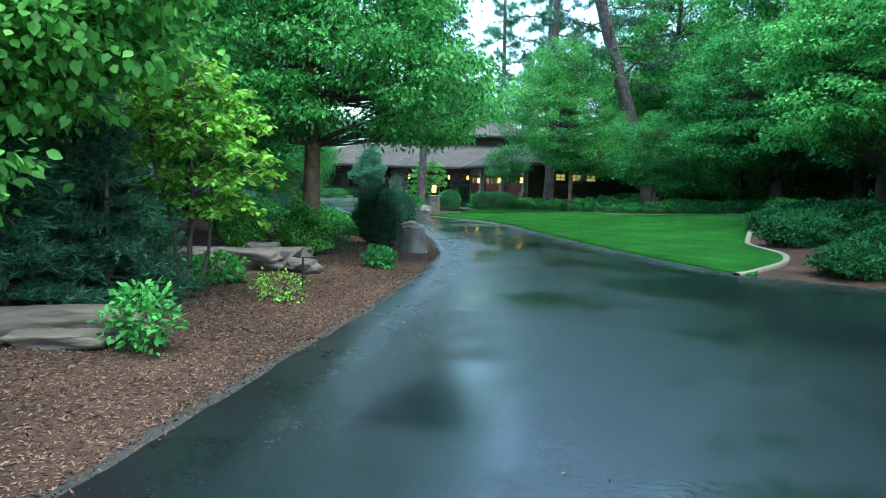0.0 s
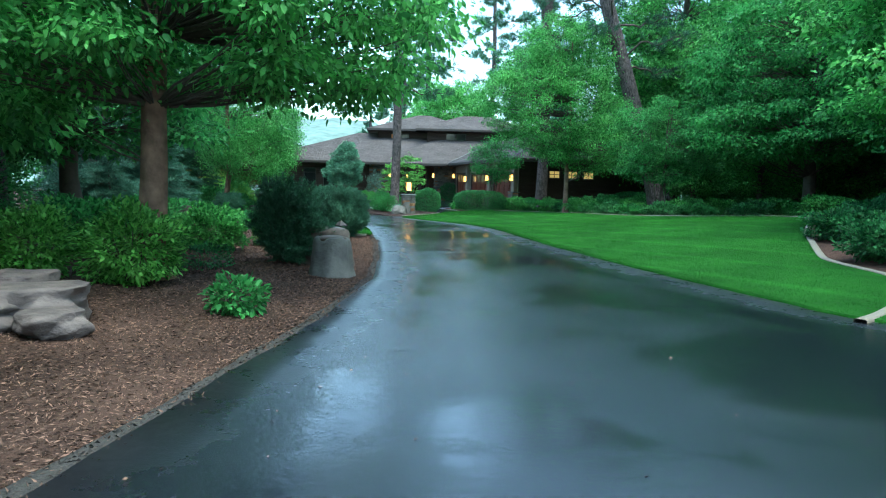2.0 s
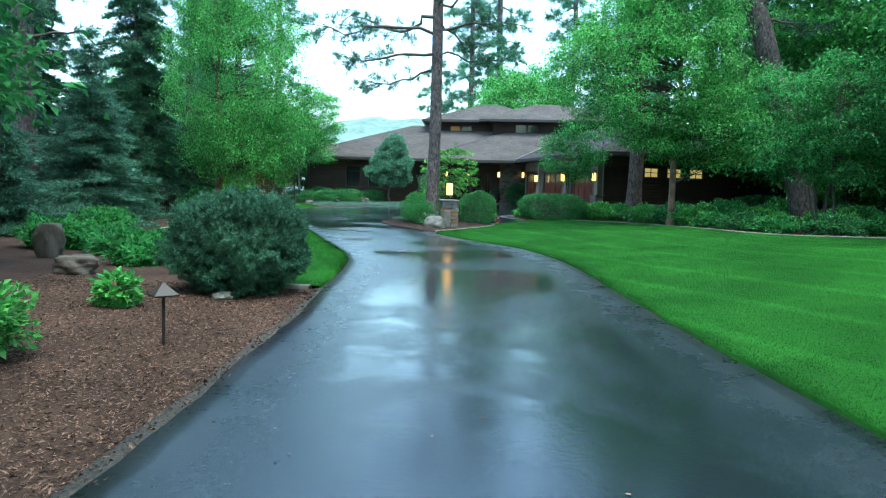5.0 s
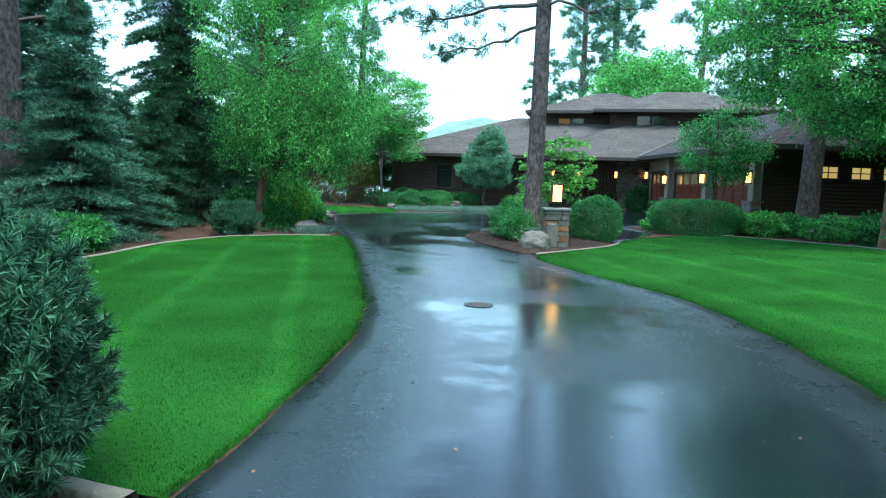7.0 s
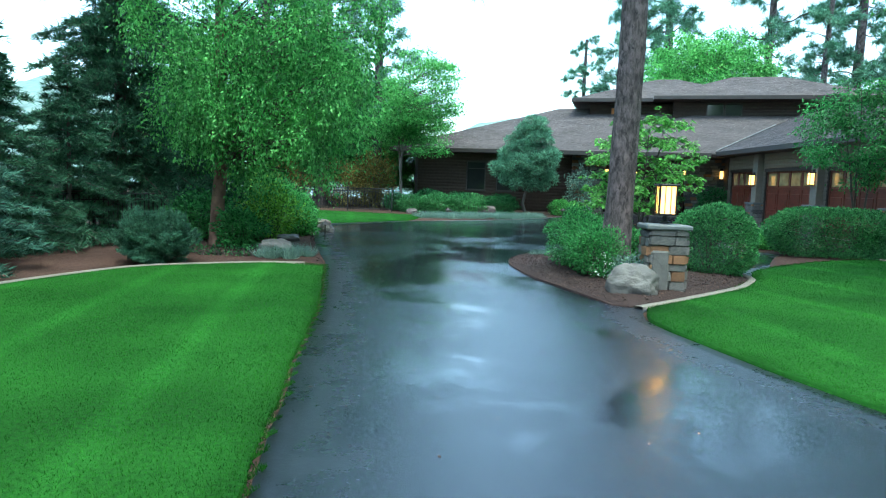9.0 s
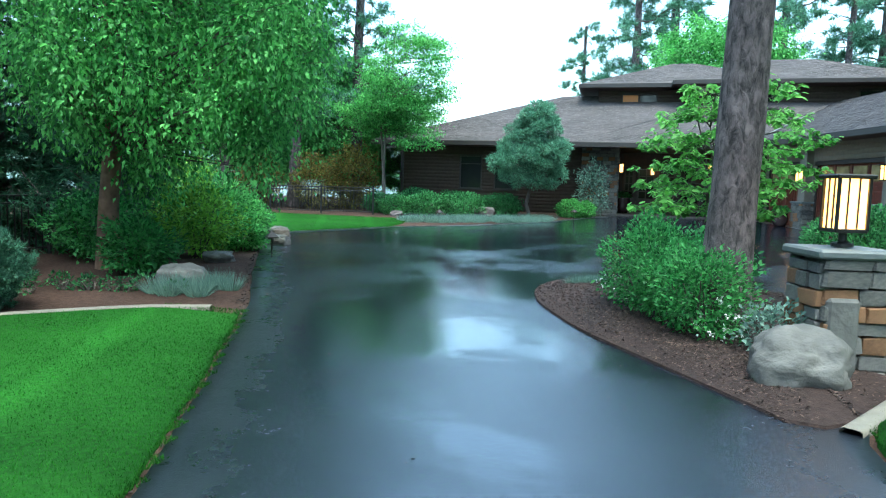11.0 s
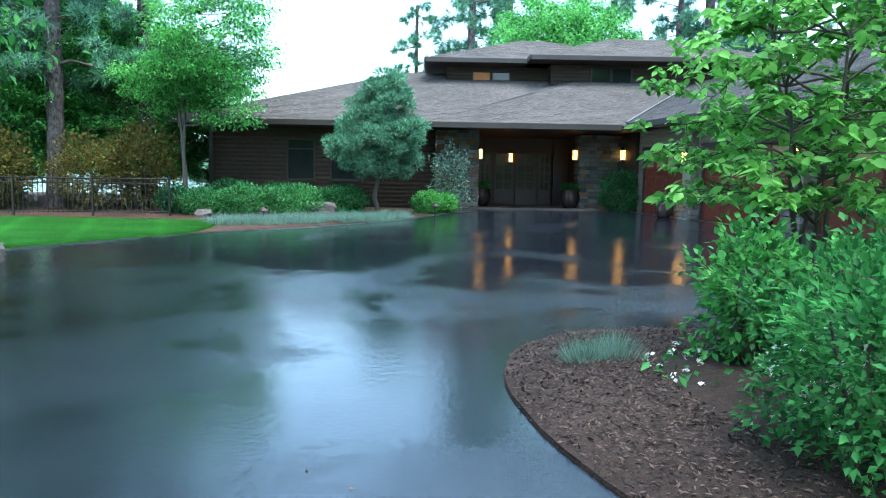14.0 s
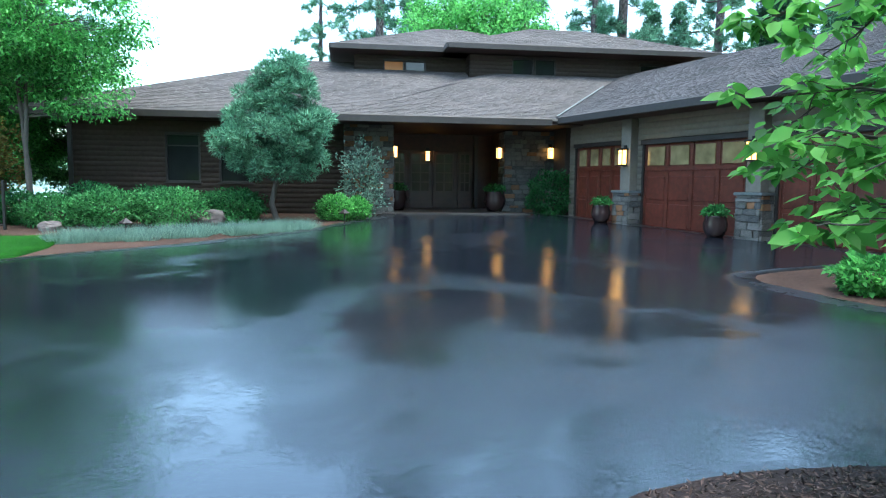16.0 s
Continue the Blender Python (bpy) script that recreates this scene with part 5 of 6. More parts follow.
for x, y, r, h in ((-6.2, 13.5, 0.7, 1.0), (-5.3, 17.2, 0.8, 0.9), (-6.0, 21.0, 0.9, 0.8), (-6.5, 29.6, 0.9, 0.5), (-7.8, 30.6, 0.9, 0.5), (-8.9, 30.2, 0.8, 0.7), (-9.8, 33.0, 0.8, 0.7), (-10.6, 34.8, 0.8, 0.8), (-5.2, 27.6, 0.6, 0.45)):
    shrub("leafy_shrub", x, y, r, r * 0.9, h, int(4200 * r), 0.1, M_LEAF, "low leafy green shrub in the border", lump=0.22)

# ---- west lawn's edge: birch, conifers ----
broadleaf("weeping_birch", -11.0, 43.4, 12.5, 3.3, (620, [(0.9, 0.3, 6.0, 3.2, 3.0, 4.6), (1.1, 0.3, 3.2, 2.7, 2.5, 1.3), (1.9, -0.4, 3.6, 2.2, 2.2, 2.2), (0.3, 0, 9.5, 2.2, 2.2, 3.0)]), 105000, 0.085, M_LEAFB, M_BIRCH, "weeping birch with bright green hanging leaves", 0.17, drop=1.0, spread=0.19, flat=1.5)
for x, y, h, r, m in ((-12.2, 36.6, 6.2, 2.4, M_NEEDLEB), (-14.4, 34.5, 7.5, 2.4, M_NEEDLEB), (-13.4, 39.5, 4.2, 1.7, M_NEEDLE), (-14.2, 42.0, 4.4, 1.7, M_NEEDLE), (-12.6, 33.2, 3.4, 1.6, M_NEEDLEB), (-13.6, 46.5, 4.0, 1.8, M_NEEDLE), (-13.3, 37.6, 5.0, 2.2, M_NEEDLEB), (-16.6, 38.6, 8.5, 2.2, M_NEEDLEB)):
    conifer("fir_tree", x, y, h, r, m, "bushy conifer with boughs to the ground", 0.1, 2.0, 0.15, 0.08)
for x, y, h, r in ((-15.8, 45.3, 14.5, 2.9), (-18.3, 41.5, 13.5, 2.7)):
    conifer("spruce_tree", x, y, h, r, M_NEEDLE, "tall dark spruce with drooping boughs", 0.6, 1.9, 0.2, 0.2, 0.35)
tall_pine("ponderosa_pine", -15.4, 37.5, 22, 0.38, (0.3, 0), [(6 + k * 0.6, 70 * k, 3.6, 0.2) for k in range(22)], "tall pine with grey plated trunk", tsize=0.24)
shrub("mugo_pine", -9.8, 39.9, 0.78, 0.72, 1.05, 5200, 0.1, M_NEEDLEM, "rounded blue-green mugo pine by the lawn", "needle", lump=0.1)
for x, y, r, h, m in ((-10.2, 43.2, 0.6, 0.9, M_LEAF), (-10.9, 45.6, 0.75, 1.5, M_LEAFY), (-11.7, 47.3, 0.9, 1.7, M_LEAFB), (-12.2, 49.0, 0.75, 1.2, M_LEAFB), (-13.4, 48.6, 1.1, 2.1, M_LEAFY), (-12.2, 44.4, 0.9, 1.3, M_LEAF), (-13.0, 50.6, 0.6, 0.8, M_LEAF), (-10.7, 46.9, 0.5, 0.7, M_LEAFB)):
    shrub("border_shrub", x, y, r, r * 0.9, h, int(4200 * r), 0.09, m, "loose leafy shrub under the birch", lump=0.24, shell=0.4)
for k in range(14):
    x, y = -11.3 + 0.22 * k + RNG.normal(0, 0.1), 41.6 + 0.03 * k + RNG.normal(0, 0.25)
    shrub("white_flowers", x, y, 0.17, 0.17, 0.22, 60, 0.06, M_LEAFD, "low groundcover with tiny white flowers", group="groundcover")
for k in range(9):
    tuft("blue_fescue", -8.4 + RNG.normal(0, 0.18), 42.2 + RNG.normal(0, 0.25), 0.2, 0.28, 260, M_FESCUE, "pale blue-green fescue tuft")

# ---- island ----
def isl(x, y):
    return ground(x, y) + 0.12
tall_pine("ponderosa_pine", -1.5, 42.1, 21, 0.25, (0.3, 0.2), [(6.3, -85, 3.2, -0.7), (6.9, -75, 4.4, -0.2), (7.6, -105, 4.6, 0.1), (8.3, -65, 4.8, 0.4), (6.8, 95, 2.6, -0.2), (7.8, 80, 3.6, 0.2), (8.8, 110, 3.4, 0.5), (9.4, -90, 4.0, 0.8), (8.0, 20, 3.2, 0.2), (8.6, 180, 3.0, 0.2), (9.6, 60, 3.6, 0.4), (10.4, -40, 3.6, 0.6), (10.8, 140, 3.4, 0.6), (11.6, -120, 3.2, 0.8), (12.4, 30, 3.2, 0.8)], "tall ponderosa pine with grey-brown plated bark", tsize=0.22, r1=0.55)
layered_tree("dogwood", -1.2, 45.8, isl(-1.2, 45.8) - 0.05, [(-0.3, -0.5, 1.3, 0.95, 9), (-0.15, -0.15, 1.6, 1.2, 12), (-0.1, 0.0, 1.95, 1.35, 13), (0.0, 0.05, 2.3, 1.3, 12), (0.1, 0.1, 2.7, 1.1, 11), (0.15, 0.1, 3.05, 0.7, 8)], M_DOGWOOD, 0.105, "multi-stemmed dogwood with bright layered leaves")
shrub("spirea_shrub", -1.75, 41.5, 0.5, 0.42, 0.95, 3400, 0.05, M_LEAF, "loose green spirea at the pine's foot", z=isl(-1.75, 41.5), lump=0.22, shell=0.35)
shrub("spirea_shrub", -2.2, 42.8, 0.66, 0.6, 1.15, 6000, 0.05, M_LEAF, "rounded green spirea in the island", z=isl(-2.2, 42.8), lump=0.18, shell=0.35)
shrub("leafy_shrub", -2.15, 44.5, 0.4, 0.38, 1.05, 3000, 0.06, M_LEAFB, "upright bright green leafy shrub", fine=True, z=isl(-2.15, 44.5), lump=0.25, shell=0.35)
shrub("leafy_shrub", -1.5, 43.6, 0.5, 0.5, 0.9, 2600, 0.07, M_LEAF, "loose green shrub in the island", fine=True, z=isl(-1.5, 43.6), lump=0.25, shell=0.35)
shrub("spirea_shrub", -2.0, 42.1, 0.42, 0.4, 0.85, 3600, 0.05, M_LEAF, "loose green spirea among white flowers", z=isl(-2.0, 42.1), lump=0.22, shell=0.35)
shrub("leafy_shrub", -1.15, 40.95, 0.3, 0.3, 0.5, 700, 0.06, M_FESCUE, "grey-green lavender at the pine's foot", z=isl(-1.15, 40.95), lump=0.25)
def flowers(x, y, r, h, n):
    t = thing("white_flowers", pose(x, y, isl(x, y) - 0.03), "clump of small white flowers over green leaves", "flower", "white flowers")
    p = in_ball(n * 3, 0.3) * [r, r, h * 0.5] + [0, 0, h * 0.5]
    V, F = leaf_cloud(p, RNG.normal(0, 1, p.shape), 0.07)
    np_part("leaves", V, F, M_LEAF, t)
    c = in_ball(n, 0.6) * [r, r, h * 0.55] + [0, 0, h * 0.6]
    c[:, 2] = np.abs(c[:, 2])
    q = np.repeat(c, 6, 0) + RNG.normal(0, 0.012, (n * 6, 3))
    V, F = leaf_cloud(q, RNG.normal(0, 1, q.shape), 0.028, 0.8)
    tagged(np_part("petals", V, F, M_WHITE, t), kind="stuff")
for x, y in ((-2.3, 43.55), (-2.1, 43.35), (-2.75, 44.1), (-1.9, 43.05), (-1.9, 42.1), (-1.6, 41.2), (-2.45, 43.2)):
    flowers(x, y, 0.28, 0.42 if x > -2.4 else 0.24, 32 if x > -2.4 else 12)
for x, y in ((-3.2, 44.75), (-3.0, 44.95), (-3.3, 44.6), (-3.05, 44.6)):
    tuft("blue_fescue", x, y, 0.17, 0.19, 420, M_FESCUE, "blue-green fescue tuft in the island", z=isl(x, y) - 0.04)
shrub("clipped_shrub", 0.3, 43.6, 0.8, 0.78, 1.42, 17000, 0.05, M_HEDGE, "clipped round dark green shrub beside lamp pillar", lump=0.03, shell=0.75, square=2.4)

# ---- before the garage and along the east bed ----
shrub("clipped_hedge", 3.7, 49.5, 1.7, 0.85, 1.3, 22000, 0.06, M_HEDGE, "clipped low green hedge mound", lump=0.04, shell=0.75, square=3.0)
broadleaf("serviceberry", 4.7, 51.7, 5.2, 1.8, (130, [(0, 0, 3.4, 1.7, 1.5, 1.5)]), 10000, 0.1, M_LEAF, M_TWIG, "small multi-stemmed tree before the garage", 0.07, spread=0.2, stems=3, drop=0.5, flat=0.45)
for x, y, r, h, m in ((9.3, 41.4, 0.7, 0.55, M_LEAF), (9.9, 39.6, 0.8, 0.6, M_HEDGE), (10.1, 37.6, 0.7, 0.5, M_LEAF), (11.4, 36.6, 0.8, 0.6, M_HEDGE), (12.9, 36.2, 0.8, 0.6, M_LEAF), (9.2, 43.6, 0.9, 0.9, M_LEAFB), (8.6, 45.6, 0.7, 0.6, M_HEDGE), (14.6, 34.4, 0.9, 0.7, M_HEDGE), (6.0, 49.6, 0.8, 0.9, M_LEAFB), (7.2, 50.3, 0.9, 0.8, M_LEAF), (8.0, 48.4, 0.9, 0.8, M_LEAFB), (9.2, 47.2, 0.9, 0.7, M_LEAFB), (9.6, 49.4, 1.0, 0.9, M_LEAF), (10.6, 45.8, 0.9, 0.8, M_LEAF), (11.6, 47.8, 1.1, 1.1, M_LEAF), (12.2, 44.6, 0.9, 0.8, M_LEAFB), (13.6, 46.4, 1.2, 1.2, M_LEAF), (13.9, 42.6, 1.0, 0.8, M_LEAFB), (15.4, 43.6, 1.1, 1.0, M_LEAF), (15.6, 39.8, 1.0, 0.9, M_LEAFB), (5.2, 50.6, 0.7, 0.8, M_LEAF), (2.4, 51.2, 0.6, 0.5, M_LEAFB), (16.2, 36.0, 1.1, 0.9, M_LEAFB), (16.6, 33.0, 1.0, 0.9, M_LEAFB), (15.6, 30.5, 0.9, 0.8, M_LEAFB)):
    shrub("bed_shrub", x, y, r, r * 0.9, h, int(3800 * r), 0.1, m, "low leafy shrub in the east bed", lump=0.2)
shrub("clipped_hedge", 14.5, 52.0, 1.7, 0.9, 1.4, 9000, 0.08, M_LEAFD, "clipped hedge mound beside the garage", lump=0.05, shell=0.7, square=3.0)
for x, y, r, h in ((9.2, 17.4, 0.9, 0.75), (10.2, 18.6, 0.9, 0.8), (7.9, 12.7, 0.7, 0.6), (9.2, 13.9, 0.9, 0.7), (11.0, 16.0, 1.0, 0.8), (10.6, 21.0, 0.9, 0.7), (12.2, 19.8, 1.1, 0.9), (12.6, 22.8, 1.0, 0.8)):
    shrub("bed_shrub", x, y, r, r * 0.9, h, int(4200 * r), 0.1, M_LEAFD, "low dark leafy shrub behind the kerb", lump=0.2)
tall_pine("ponderosa_pine", 8.1, 52.2, 23, 0.4, (0.2, 0), [(6.5 + k * 0.5, 83 * k + 40, 3.4 + (k % 3) * 0.6, 0.3) for k in range(28)], "tall dark pine before the garage's end wall", tsize=0.24)
tall_pine("leaning_pine", 14.1, 45.0, 21, 0.48, (-6.2, 0), [(8.5 + k * 0.5, 77 * k + 60, 4.2, 0.6) for k in range(24)], "leaning ponderosa pine with thick grey trunk", tsize=0.24, r1=0.7)
tall_pine("ponderosa_pine", 17.0, 58.0, 24, 0.4, (0.3, 0), [(6 + k * 0.5, 71 * k + 10, 4.0, 0.3) for k in range(30)], "tall pine in the wood's edge", tsize=0.26)
broadleaf("grey_birch", 8.4, 44.6, 11, 4.2, (620, [(-1.0, 0, 6.4, 4.3, 3.6, 3.2), (1.2, -0.2, 3.9, 3.2, 2.8, 1.5), (-0.5, 0, 9.2, 2.8, 2.6, 2.2)]), 85000, 0.11, M_LEAFB, M_BIRCH, "spreading birch with dense green leaves", 0.15, drop=0.6, spread=0.27, flat=0.6)
broadleaf("vine_maple", 11.9, 38.8, 6.2, 2.3, (260, [(0, 0, 4.0, 2.6, 2.2, 1.9), (0.3, 0, 2.5, 2.4, 2.0, 0.9)]), 30000, 0.1, M_LEAF, M_TWIG, "multi-stemmed small tree with fine green leaves", 0.1, drop=0.5, spread=0.22, stems=5, flat=0.4)
broadleaf("maple_tree", 17.6, 35.5, 12, 5.5, (520, [(0, 0, 6.6, 5.4, 5.0, 3.6), (-1.5, -1.5, 3.9, 4.6, 4.2, 1.3)]), 62000, 0.16, M_LEAF, M_TWIG, "broad maple with dark trunk and layered leaves", 0.3, drop=0.5, spread=0.33, flat=0.3)
broadleaf("maple_tree", 15.2, 22.0, 9.5, 4.5, (480, [(0, 0, 5.8, 4.6, 4.4, 2.8), (-1.2, -0.6, 3.6, 3.9, 3.6, 1.2)]), 58000, 0.15, M_LEAFB, M_TWIG, "broad maple hanging over the bed", 0.26, drop=0.5, spread=0.28, flat=0.3, width=0.7)

broadleaf("maple_tree", 13.2, 12.6, 12, 4.6, (330, [(0, 0, 6.6, 4.6, 4.6, 3.4), (0.8, 0.4, 4.0, 3.6, 3.4, 0.9)]), 42000, 0.15, M_LEAF, M_TWIG, "tall dark maple east of the drive", 0.26, drop=0.5, spread=0.36, flat=0.3)
# Out of view; added so that the wet drive mirrors dark foliage.
broadleaf("maple_tree", 17.5, 3.0, 12, 4.6, (300, [(0, 0, 6.8, 4.6, 4.6, 4.0)]), 26000, 0.18, M_LEAFD, M_TWIG, "tall dark maple east of the drive", 0.26, drop=0.5, spread=0.4, flat=0.3)

# ---- along the house front ----
cloud_pine("blue_pine", -7.2, 63.2, 4.95, 0.9, [(0, 0, 1.75, 1.4, 1.3, 0.4, 0.17), (0, 0, 2.4, 1.8, 1.6, 0.6, 0.31), (0.05, 0, 3.1, 1.55, 1.4, 0.6, 0.28), (0.1, 0, 3.8, 1.15, 1.05, 0.55, 0.17), (0.1, 0, 4.4, 0.7, 0.65, 0.4, 0.09)], 170, "dense blue-green pine with a crooked pale stem", M_NEEDLEP, 0.15)
for x, y, r, h, m in ((-12.6, 61.3, 0.85, 0.85, M_HEDGE), (-11.4, 61.3, 0.85, 1.0, M_HEDGE), (-9.9, 61.8, 1.05, 1.0, M_HEDGE), (-8.4, 62.6, 0.9, 0.9, M_LEAFD), (-12.3, 63.0, 1.0, 1.1, M_LEAFD), (-10.6, 63.6, 1.1, 1.0, M_LEAFD), (-8.8, 64.2, 1.1, 0.9, M_LEAFD), (-5.5, 63.7, 0.6, 0.8, M_LEAFB), (-4.9, 63.9, 0.45, 0.7, M_LEAFB), (-13.8, 61.9, 0.7, 0.9, M_LEAFD)):
    shrub("foundation_shrub", x, y, r, r * 0.8, h, int(4200 * r), 0.085, m, "rounded leafy shrub before the house wall", lump=0.12)
shrub("climbing_shrub", -4.75, 65.2, 0.75, 0.35, 2.3, 2200, 0.1, M_FESCUE, "grey-green shrub against the stone pier", lump=0.25, shell=0.4)
shrub("leafy_shrub", 1.9, 66.3, 0.9, 0.6, 1.5, 3600, 0.1, M_LEAFD, "dark shrub before the stone wall", lump=0.2)
for k in range(110):
    u = k / 109
    x, y = -11.0 + 4.9 * u + RNG.normal(0, 0.12), 57.9 + 3.2 * u + RNG.uniform(-0.95, 0.6)
    tuft("blue_fescue", x, y, 0.26, 0.3, 150, M_FESCUE, "pale blue fescue tuft edging the court", group="fescue edging")
broadleaf("ash_tree", -13.6, 62.2, 8.6, 2.4, (230, [(0.9, 0, 5.9, 2.3, 2.1, 2.3), (1.4, 0, 3.5, 1.3, 1.1, 0.6), (-0.3, 0, 4.4, 2.0, 1.8, 0.9)]), 26000, 0.11, M_LEAFB, M_TWIG, "slender tree with open green crown by the house", 0.11, drop=0.5, spread=0.22, stems=2, flat=0.45)
broadleaf("plane_tree", 2.2, 88, 15.6, 5.6, (330, [(0, 0, 10.2, 5.6, 5, 5)]), 40000, 0.24, M_LEAFB, M_TWIG, "bright green round-crowned tree behind the house", 0.3, spread=0.5, flat=0.5)

# ---- wood's edge: repeats of a few trees ----
kinds = [
    broadleaf("woodland_tree", -20.5, 66, 11, 3.4, (300, [(0, 0, 6.4, 3.2, 3.2, 4.0), (0, 0, 3.0, 2.6, 2.6, 1.4)]), 30000, 0.17, M_LEAFB, M_TWIG, "leafy green tree at the wood's edge", 0.18, spread=0.34, group="woodland trees", flat=0.4),
    broadleaf("woodland_tree", -24.5, 60, 10, 3.2, (300, [(0, 0, 6.0, 3.0, 3.0, 3.6), (0, 0, 2.4, 2.6, 2.6, 1.3)]), 30000, 0.17, M_LEAFB, M_TWIG, "bright leafy tree at the wood's edge", 0.16, spread=0.34, group="woodland trees", flat=0.4),
    tall_pine("woodland_pine", -18.8, 63.2, 19, 0.3, (0.3, 0.2), [(4.5 + k * 0.315 + 0.3 * math.sin(k * 2.3), 79 * k + 25 * math.sin(k), (2.5 + 1.1 * math.sin(k * 1.7)) * (1 - 0.009 * k), 0.1 + 0.7 * math.sin(k * 3.1)) for k in range(46)], "pine with tan trunk by the fence", tsize=0.4, tuft=16, leaf=M_NEEDLEP, group="woodland trees"),
    conifer("woodland_spruce", 22, 84, 17, 3.4, M_NEEDLE, "dark spruce behind the garage", 0.5, 1.0, 0.26, 0.22, 0.35, group="woodland trees"),
    shrub("woodland_shrub", -17.2, 62.5, 1.2, 1.0, 2.6, 4200, 0.11, M_LEAFR, "russet and green shrub by the fence", lump=0.25, shell=0.35, group="woodland trees"),
    shrub("woodland_shrub", 21, 46, 2.2, 2.0, 2.6, 7000, 0.15, M_LEAF, "loose green thicket in the wood", lump=0.25, shell=0.4, group="woodland shrubs"),
    broadleaf("woodland_tree", 24, 48, 12, 4.2, (300, [(0, 0, 6.8, 4.2, 4.2, 4.2), (0, 0, 3.2, 3.6, 3.6, 1.6)]), 30000, 0.17, M_LEAF, M_TWIG, "dark leafy tree in the wood", 0.22, spread=0.34, group="woodland trees", flat=0.4),
    broadleaf("tall_woodland_tree", 20, 41, 22, 5.5, (480, [(0, 0, 15.5, 4.8, 4.8, 6), (0, 0, 9.5, 5.4, 5.4, 4), (0, 0, 4.8, 4.4, 4.4, 2)]), 62000, 0.21, M_LEAFB, M_TWIG, "tall full-crowned green tree in the wood", 0.36, drop=0.5, spread=0.45, group="woodland trees", flat=0.4),
]
rnd = random.Random(5)
# Spots with y below 0: unseen trees added to block the southern sky.
PLAN = [(0, ((-26, 71), (-12, 24), (-15, 29), (-10.5, 19.5), (-13.5, 15), (-9.5, 12.5), (-19, 22), (-16, 9), (-9, 6), (-11, 0), (22, 29), (26, 36), (20, 15), (23, 8), (27, 21), (19, 43), (22.5, 55), (24, 1), (-8, -16), (4, -24), (20, -20), (32, 44), (30, 58), (30, 78), (17.5, 55), (-3, -20), (9, -17), (14, -26), (1, -32), (-10, -28), (25, -12), (21, 60))),
        (1, ((-17.4, 65.8, 0.75), (-20.8, 63.6, 0.8), (-15.2, 68.5, 0.7), (-24, 72), (-30, 64), (-21, 75), (-14, 20), (-11.5, 9.5), (-16, 3), (25, 62), (29, 28), (17.5, 49), (21.5, 39), (-8.2, 16.0), (36, 52))),
        (2, ((-16.4, 65.2), (-21.5, 61.5), (-23, 67), (-13.5, 27.5), (-10.8, 22.5), (-17, 17), (20.5, 33), (21, 47), (24, 42), (-4, 96, 1.45), (-0.5, 99, 1.5), (8, 99, 1.3), (14, 92, 1.3), (-9, 100), (27, 74), (28, 14), (15, 80), (22, 77), (11, 90))),
        (3, ((26, 90), (17, 94), (19.5, 82), (16, 87), (23, 80), (25.5, 84), (31, 82), (24, 33), (28, 48), (34, 66))),
        (4, ((-19.8, 61.8), (-15.8, 63.4), (-22.4, 63.5), (-26, 62))),
        (5, ((24, 51), (28, 46), (32, 51), (24, 58), (29, 63), (35, 58), (36, 46), (20.5, 40), (24.5, 28), (28, 31), (22, 23), (19, 49.5), (-14, 26), (-17, 31), (-12, 21), (-16, 20), (-13.5, 10), (-9.5, 14.5), (-20, 26), (40, 40), (42, 54), (36, 66))),
        (6, ((19.5, 27), (23, 19.5), (28, 41), (34, 34), (-12.5, 12), (-15, 24.5), (-12.5, 18), (-17.5, 13), (32, 24), (22, 64), (-9, 23.8), (-13, 5.5), (-8.5, 9.0), (19.8, 52), (27, 54))),
        (7, ((25, 35), (19.5, 29.5), (17, 51.5), (25.5, 24), (21, 12), (20, 4)))]
for kind_index, spots in PLAN:
    src = kinds[kind_index]
    for x, y, *size in spots:
        s = rnd.uniform(0.85, 1.2) * (size[0] if size else 1)
        c = copy_thing(src, pose(x, y, ground(x, y) - 0.05, 0, 0, rnd.uniform(0, 360)))
        c.scale = (s, s, s * rnd.uniform(0.92, 1.1))

# ---- grass blades along the drive, mulch chips, fallen bits ----
def blades(name, rows, per, inner, label, side):
    """Short mown blades on the strip of a lawn nearest to the drive."""
    R = np.asarray(rows)
    P = []
    step = R[1, 0] - R[0, 0]
    for y, x0, x1 in R:
        w = min(inner, max(0.02, x1 - x0))
        n = int(per * w * step)
        u = RNG.uniform(0, 1, n) ** 1.4 * w
        P.append(np.stack([(x0 + u) if side > 0 else (x1 - u), y + RNG.uniform(0, step, n)], 1))
    P = np.concatenate(P)
    P3 = np.column_stack([P, H(P[:, 0], P[:, 1]) + 0.03])
    V, F = needle_cloud(P3, RNG.normal(0, 0.35, P3.shape) + [0, 0, 0.8], 0.028, 0.008)
    ob = np_part(name, V, F, M_BLADE)
    return tagged(ob, label, "grass", kind="stuff")
blades("lawn_grass", LAWN_R, 1300, 14, "short mown green grass blades", 1)
blades("lawn_grass", LAWN_N, 900, 9, "short mown green grass blades", -1)
blades("lawn_grass", LAWN_L, 2200, 9, "short mown green grass blades", -1)

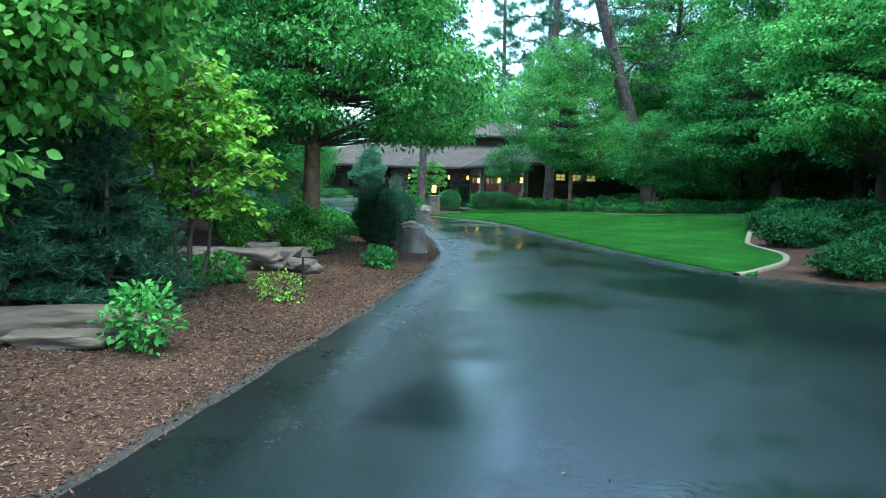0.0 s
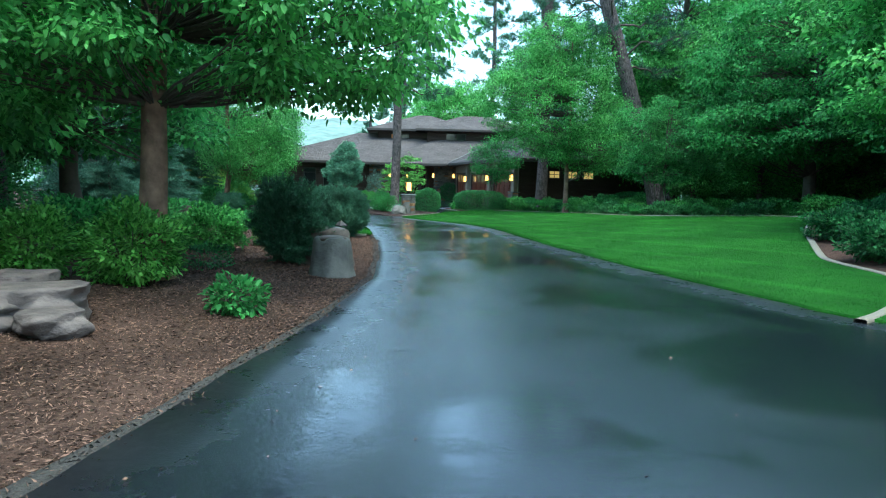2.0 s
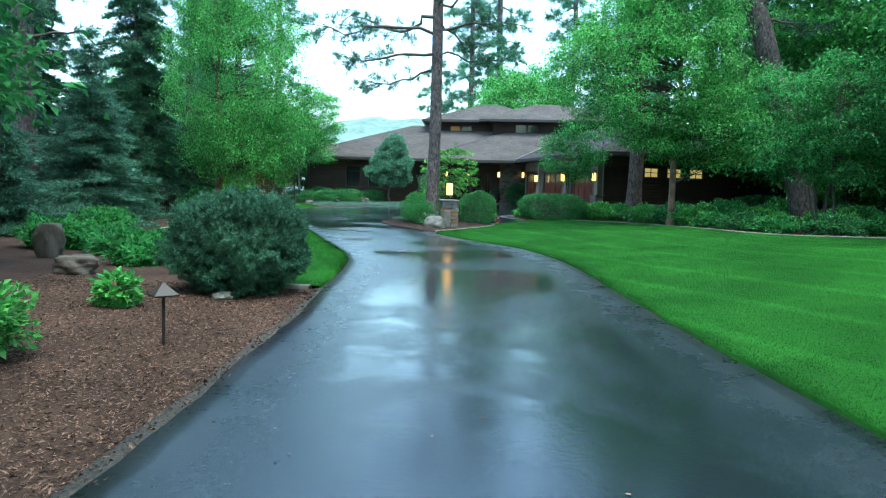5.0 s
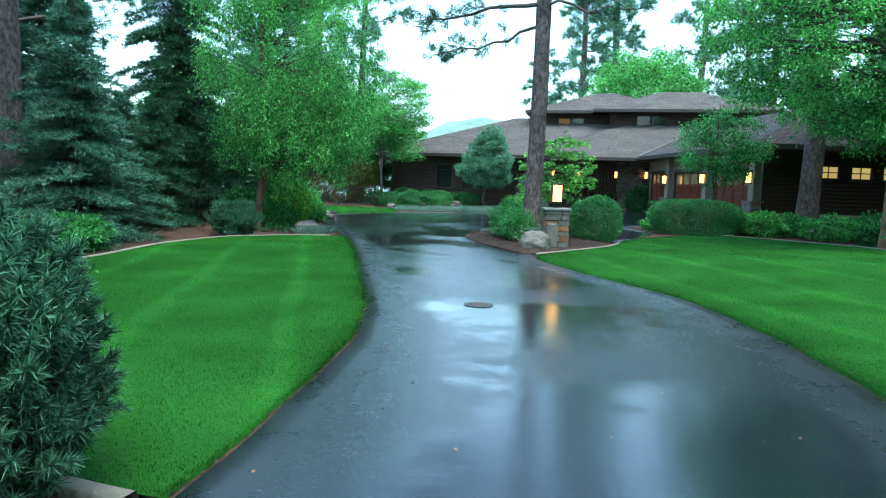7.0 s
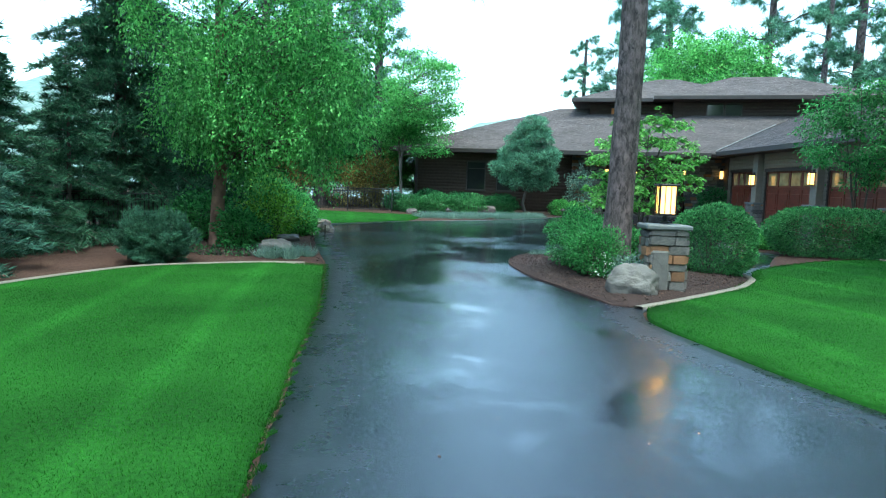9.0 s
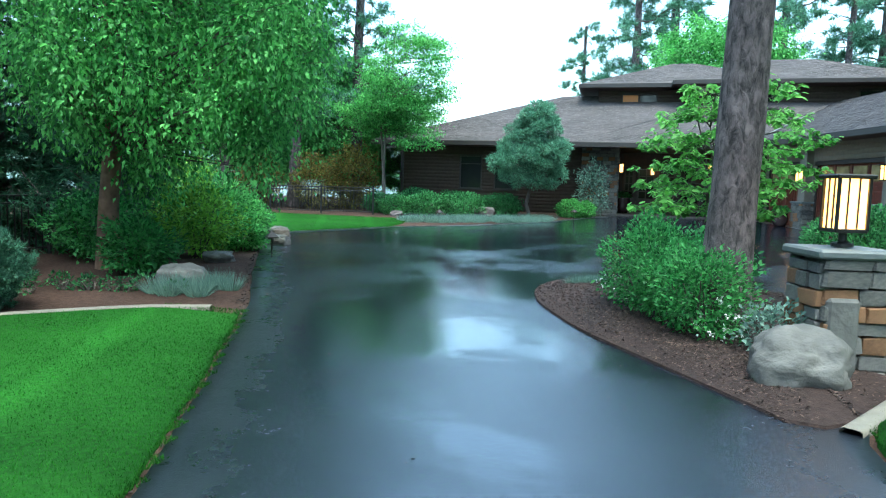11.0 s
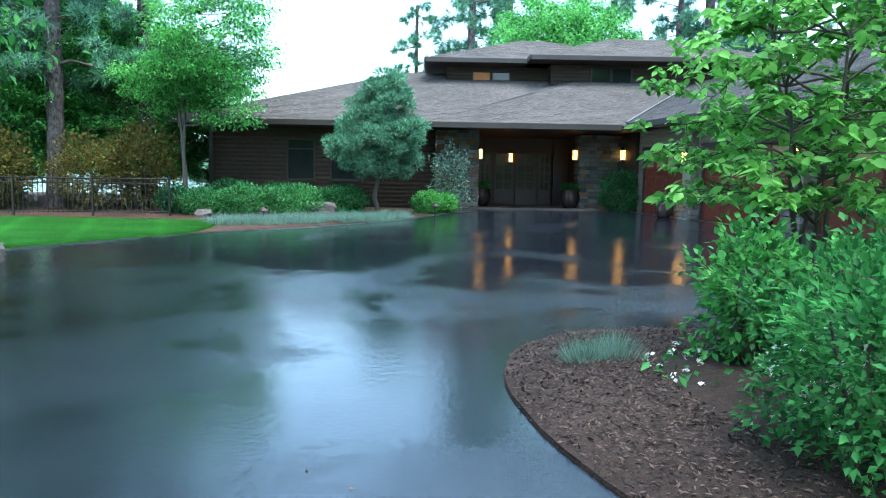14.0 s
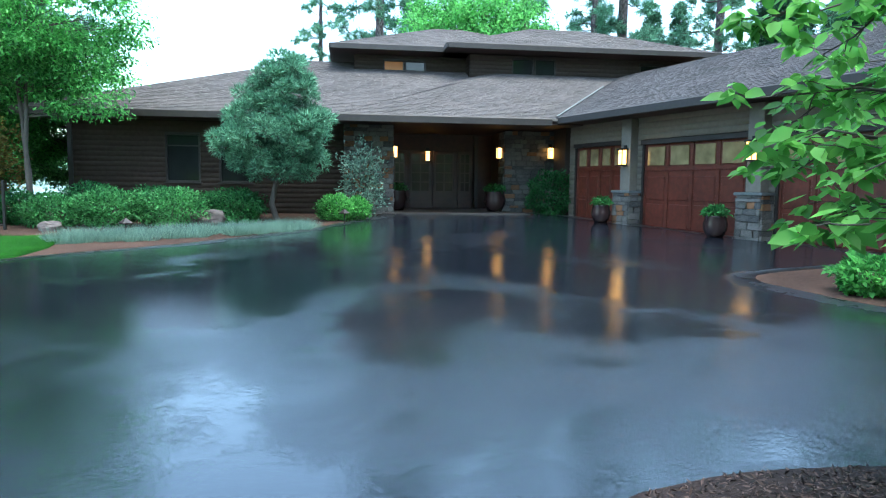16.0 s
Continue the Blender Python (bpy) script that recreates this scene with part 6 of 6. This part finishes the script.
def chips(name, n, xy, lift, label, material, size=(0.035, 0.012)):
    P = np.column_stack([xy, H(xy[:, 0], xy[:, 1]) + lift])
    d = unit(RNG.normal(0, 1, (n, 3)) * [1, 1, 0.3])
    V, F = leaf_cloud(P, d, size[0], size[1] / size[0], 0.06, 0.6)
    return tagged(np_part(name, V, F, material), label, "mulch", kind="stuff")
n = 150000
cy = RNG.uniform(1.5, 25.4, n)
cx = smoothed(cy, YL, XL) + 0.06 - RNG.uniform(0, 1, n) ** 1.5 * 4.5
chips("mulch_chips", n, np.column_stack([cx, cy]), -0.004, "loose brown bark chips", M_CHIP, (0.034, 0.009))
n = 40000
a, k = RNG.uniform(0, 1, n), RNG.uniform(0.3, 1, n) ** 0.5
q = ic + (np.stack([np.interp(a * len(loop), np.arange(len(loop)), loop[:, 0]), np.interp(a * len(loop), np.arange(len(loop)), loop[:, 1])], 1) - ic) * (k * 0.99)[:, None]
chips("mulch_chips", n, q, 0.0, "loose rain-dark bark chips in the island", M_WETCHIP, (0.03, 0.009))
me = [o for o in scene.objects if o.name.startswith("mulch_chips")][-1].data
co = np.empty(len(me.vertices) * 3, np.float32)
me.vertices.foreach_get("co", co)
co = co.reshape(-1, 3)
co[:, 2] += np.interp(np.repeat(k, 4), [0, 0.25, 0.6, 0.9, 0.99, 1], [0.205, 0.195, 0.165, 0.095, 0.04, 0.0])
me.vertices.foreach_set("co", co.ravel())
n = 260
cy = RNG.uniform(3, 52, n)
cx = smoothed(cy, YL, XL) + 0.05 + RNG.uniform(0, 1, n) ** 2 * 4
P = np.column_stack([cx, cy, grade(cy) + 0.016])
V, F = leaf_cloud(P, RNG.normal(0, 1, (n, 3)) * [1, 1, 0.05], 0.03, 0.5, 0.05)
tagged(np_part("fallen_leaves", V, F, M_CHIP), "small fallen leaves and needles on wet asphalt", "leaves", kind="stuff")
n = 2600
cy = RNG.uniform(1.5, 50, n)
cx = smoothed(cy, YL, XL) - 0.07 + RNG.normal(0, 0.04, n)
P = np.column_stack([cx, cy, grade(cy) + 0.004])
V, F = leaf_cloud(P, RNG.normal(0, 1, (n, 3)) * [1, 1, 0.06], 0.03, 0.8, 0.22)
tagged(np_part("edge_gravel", V, F, M_SOIL), "crumbled grey gravel at the asphalt's edge", "gravel", kind="stuff")
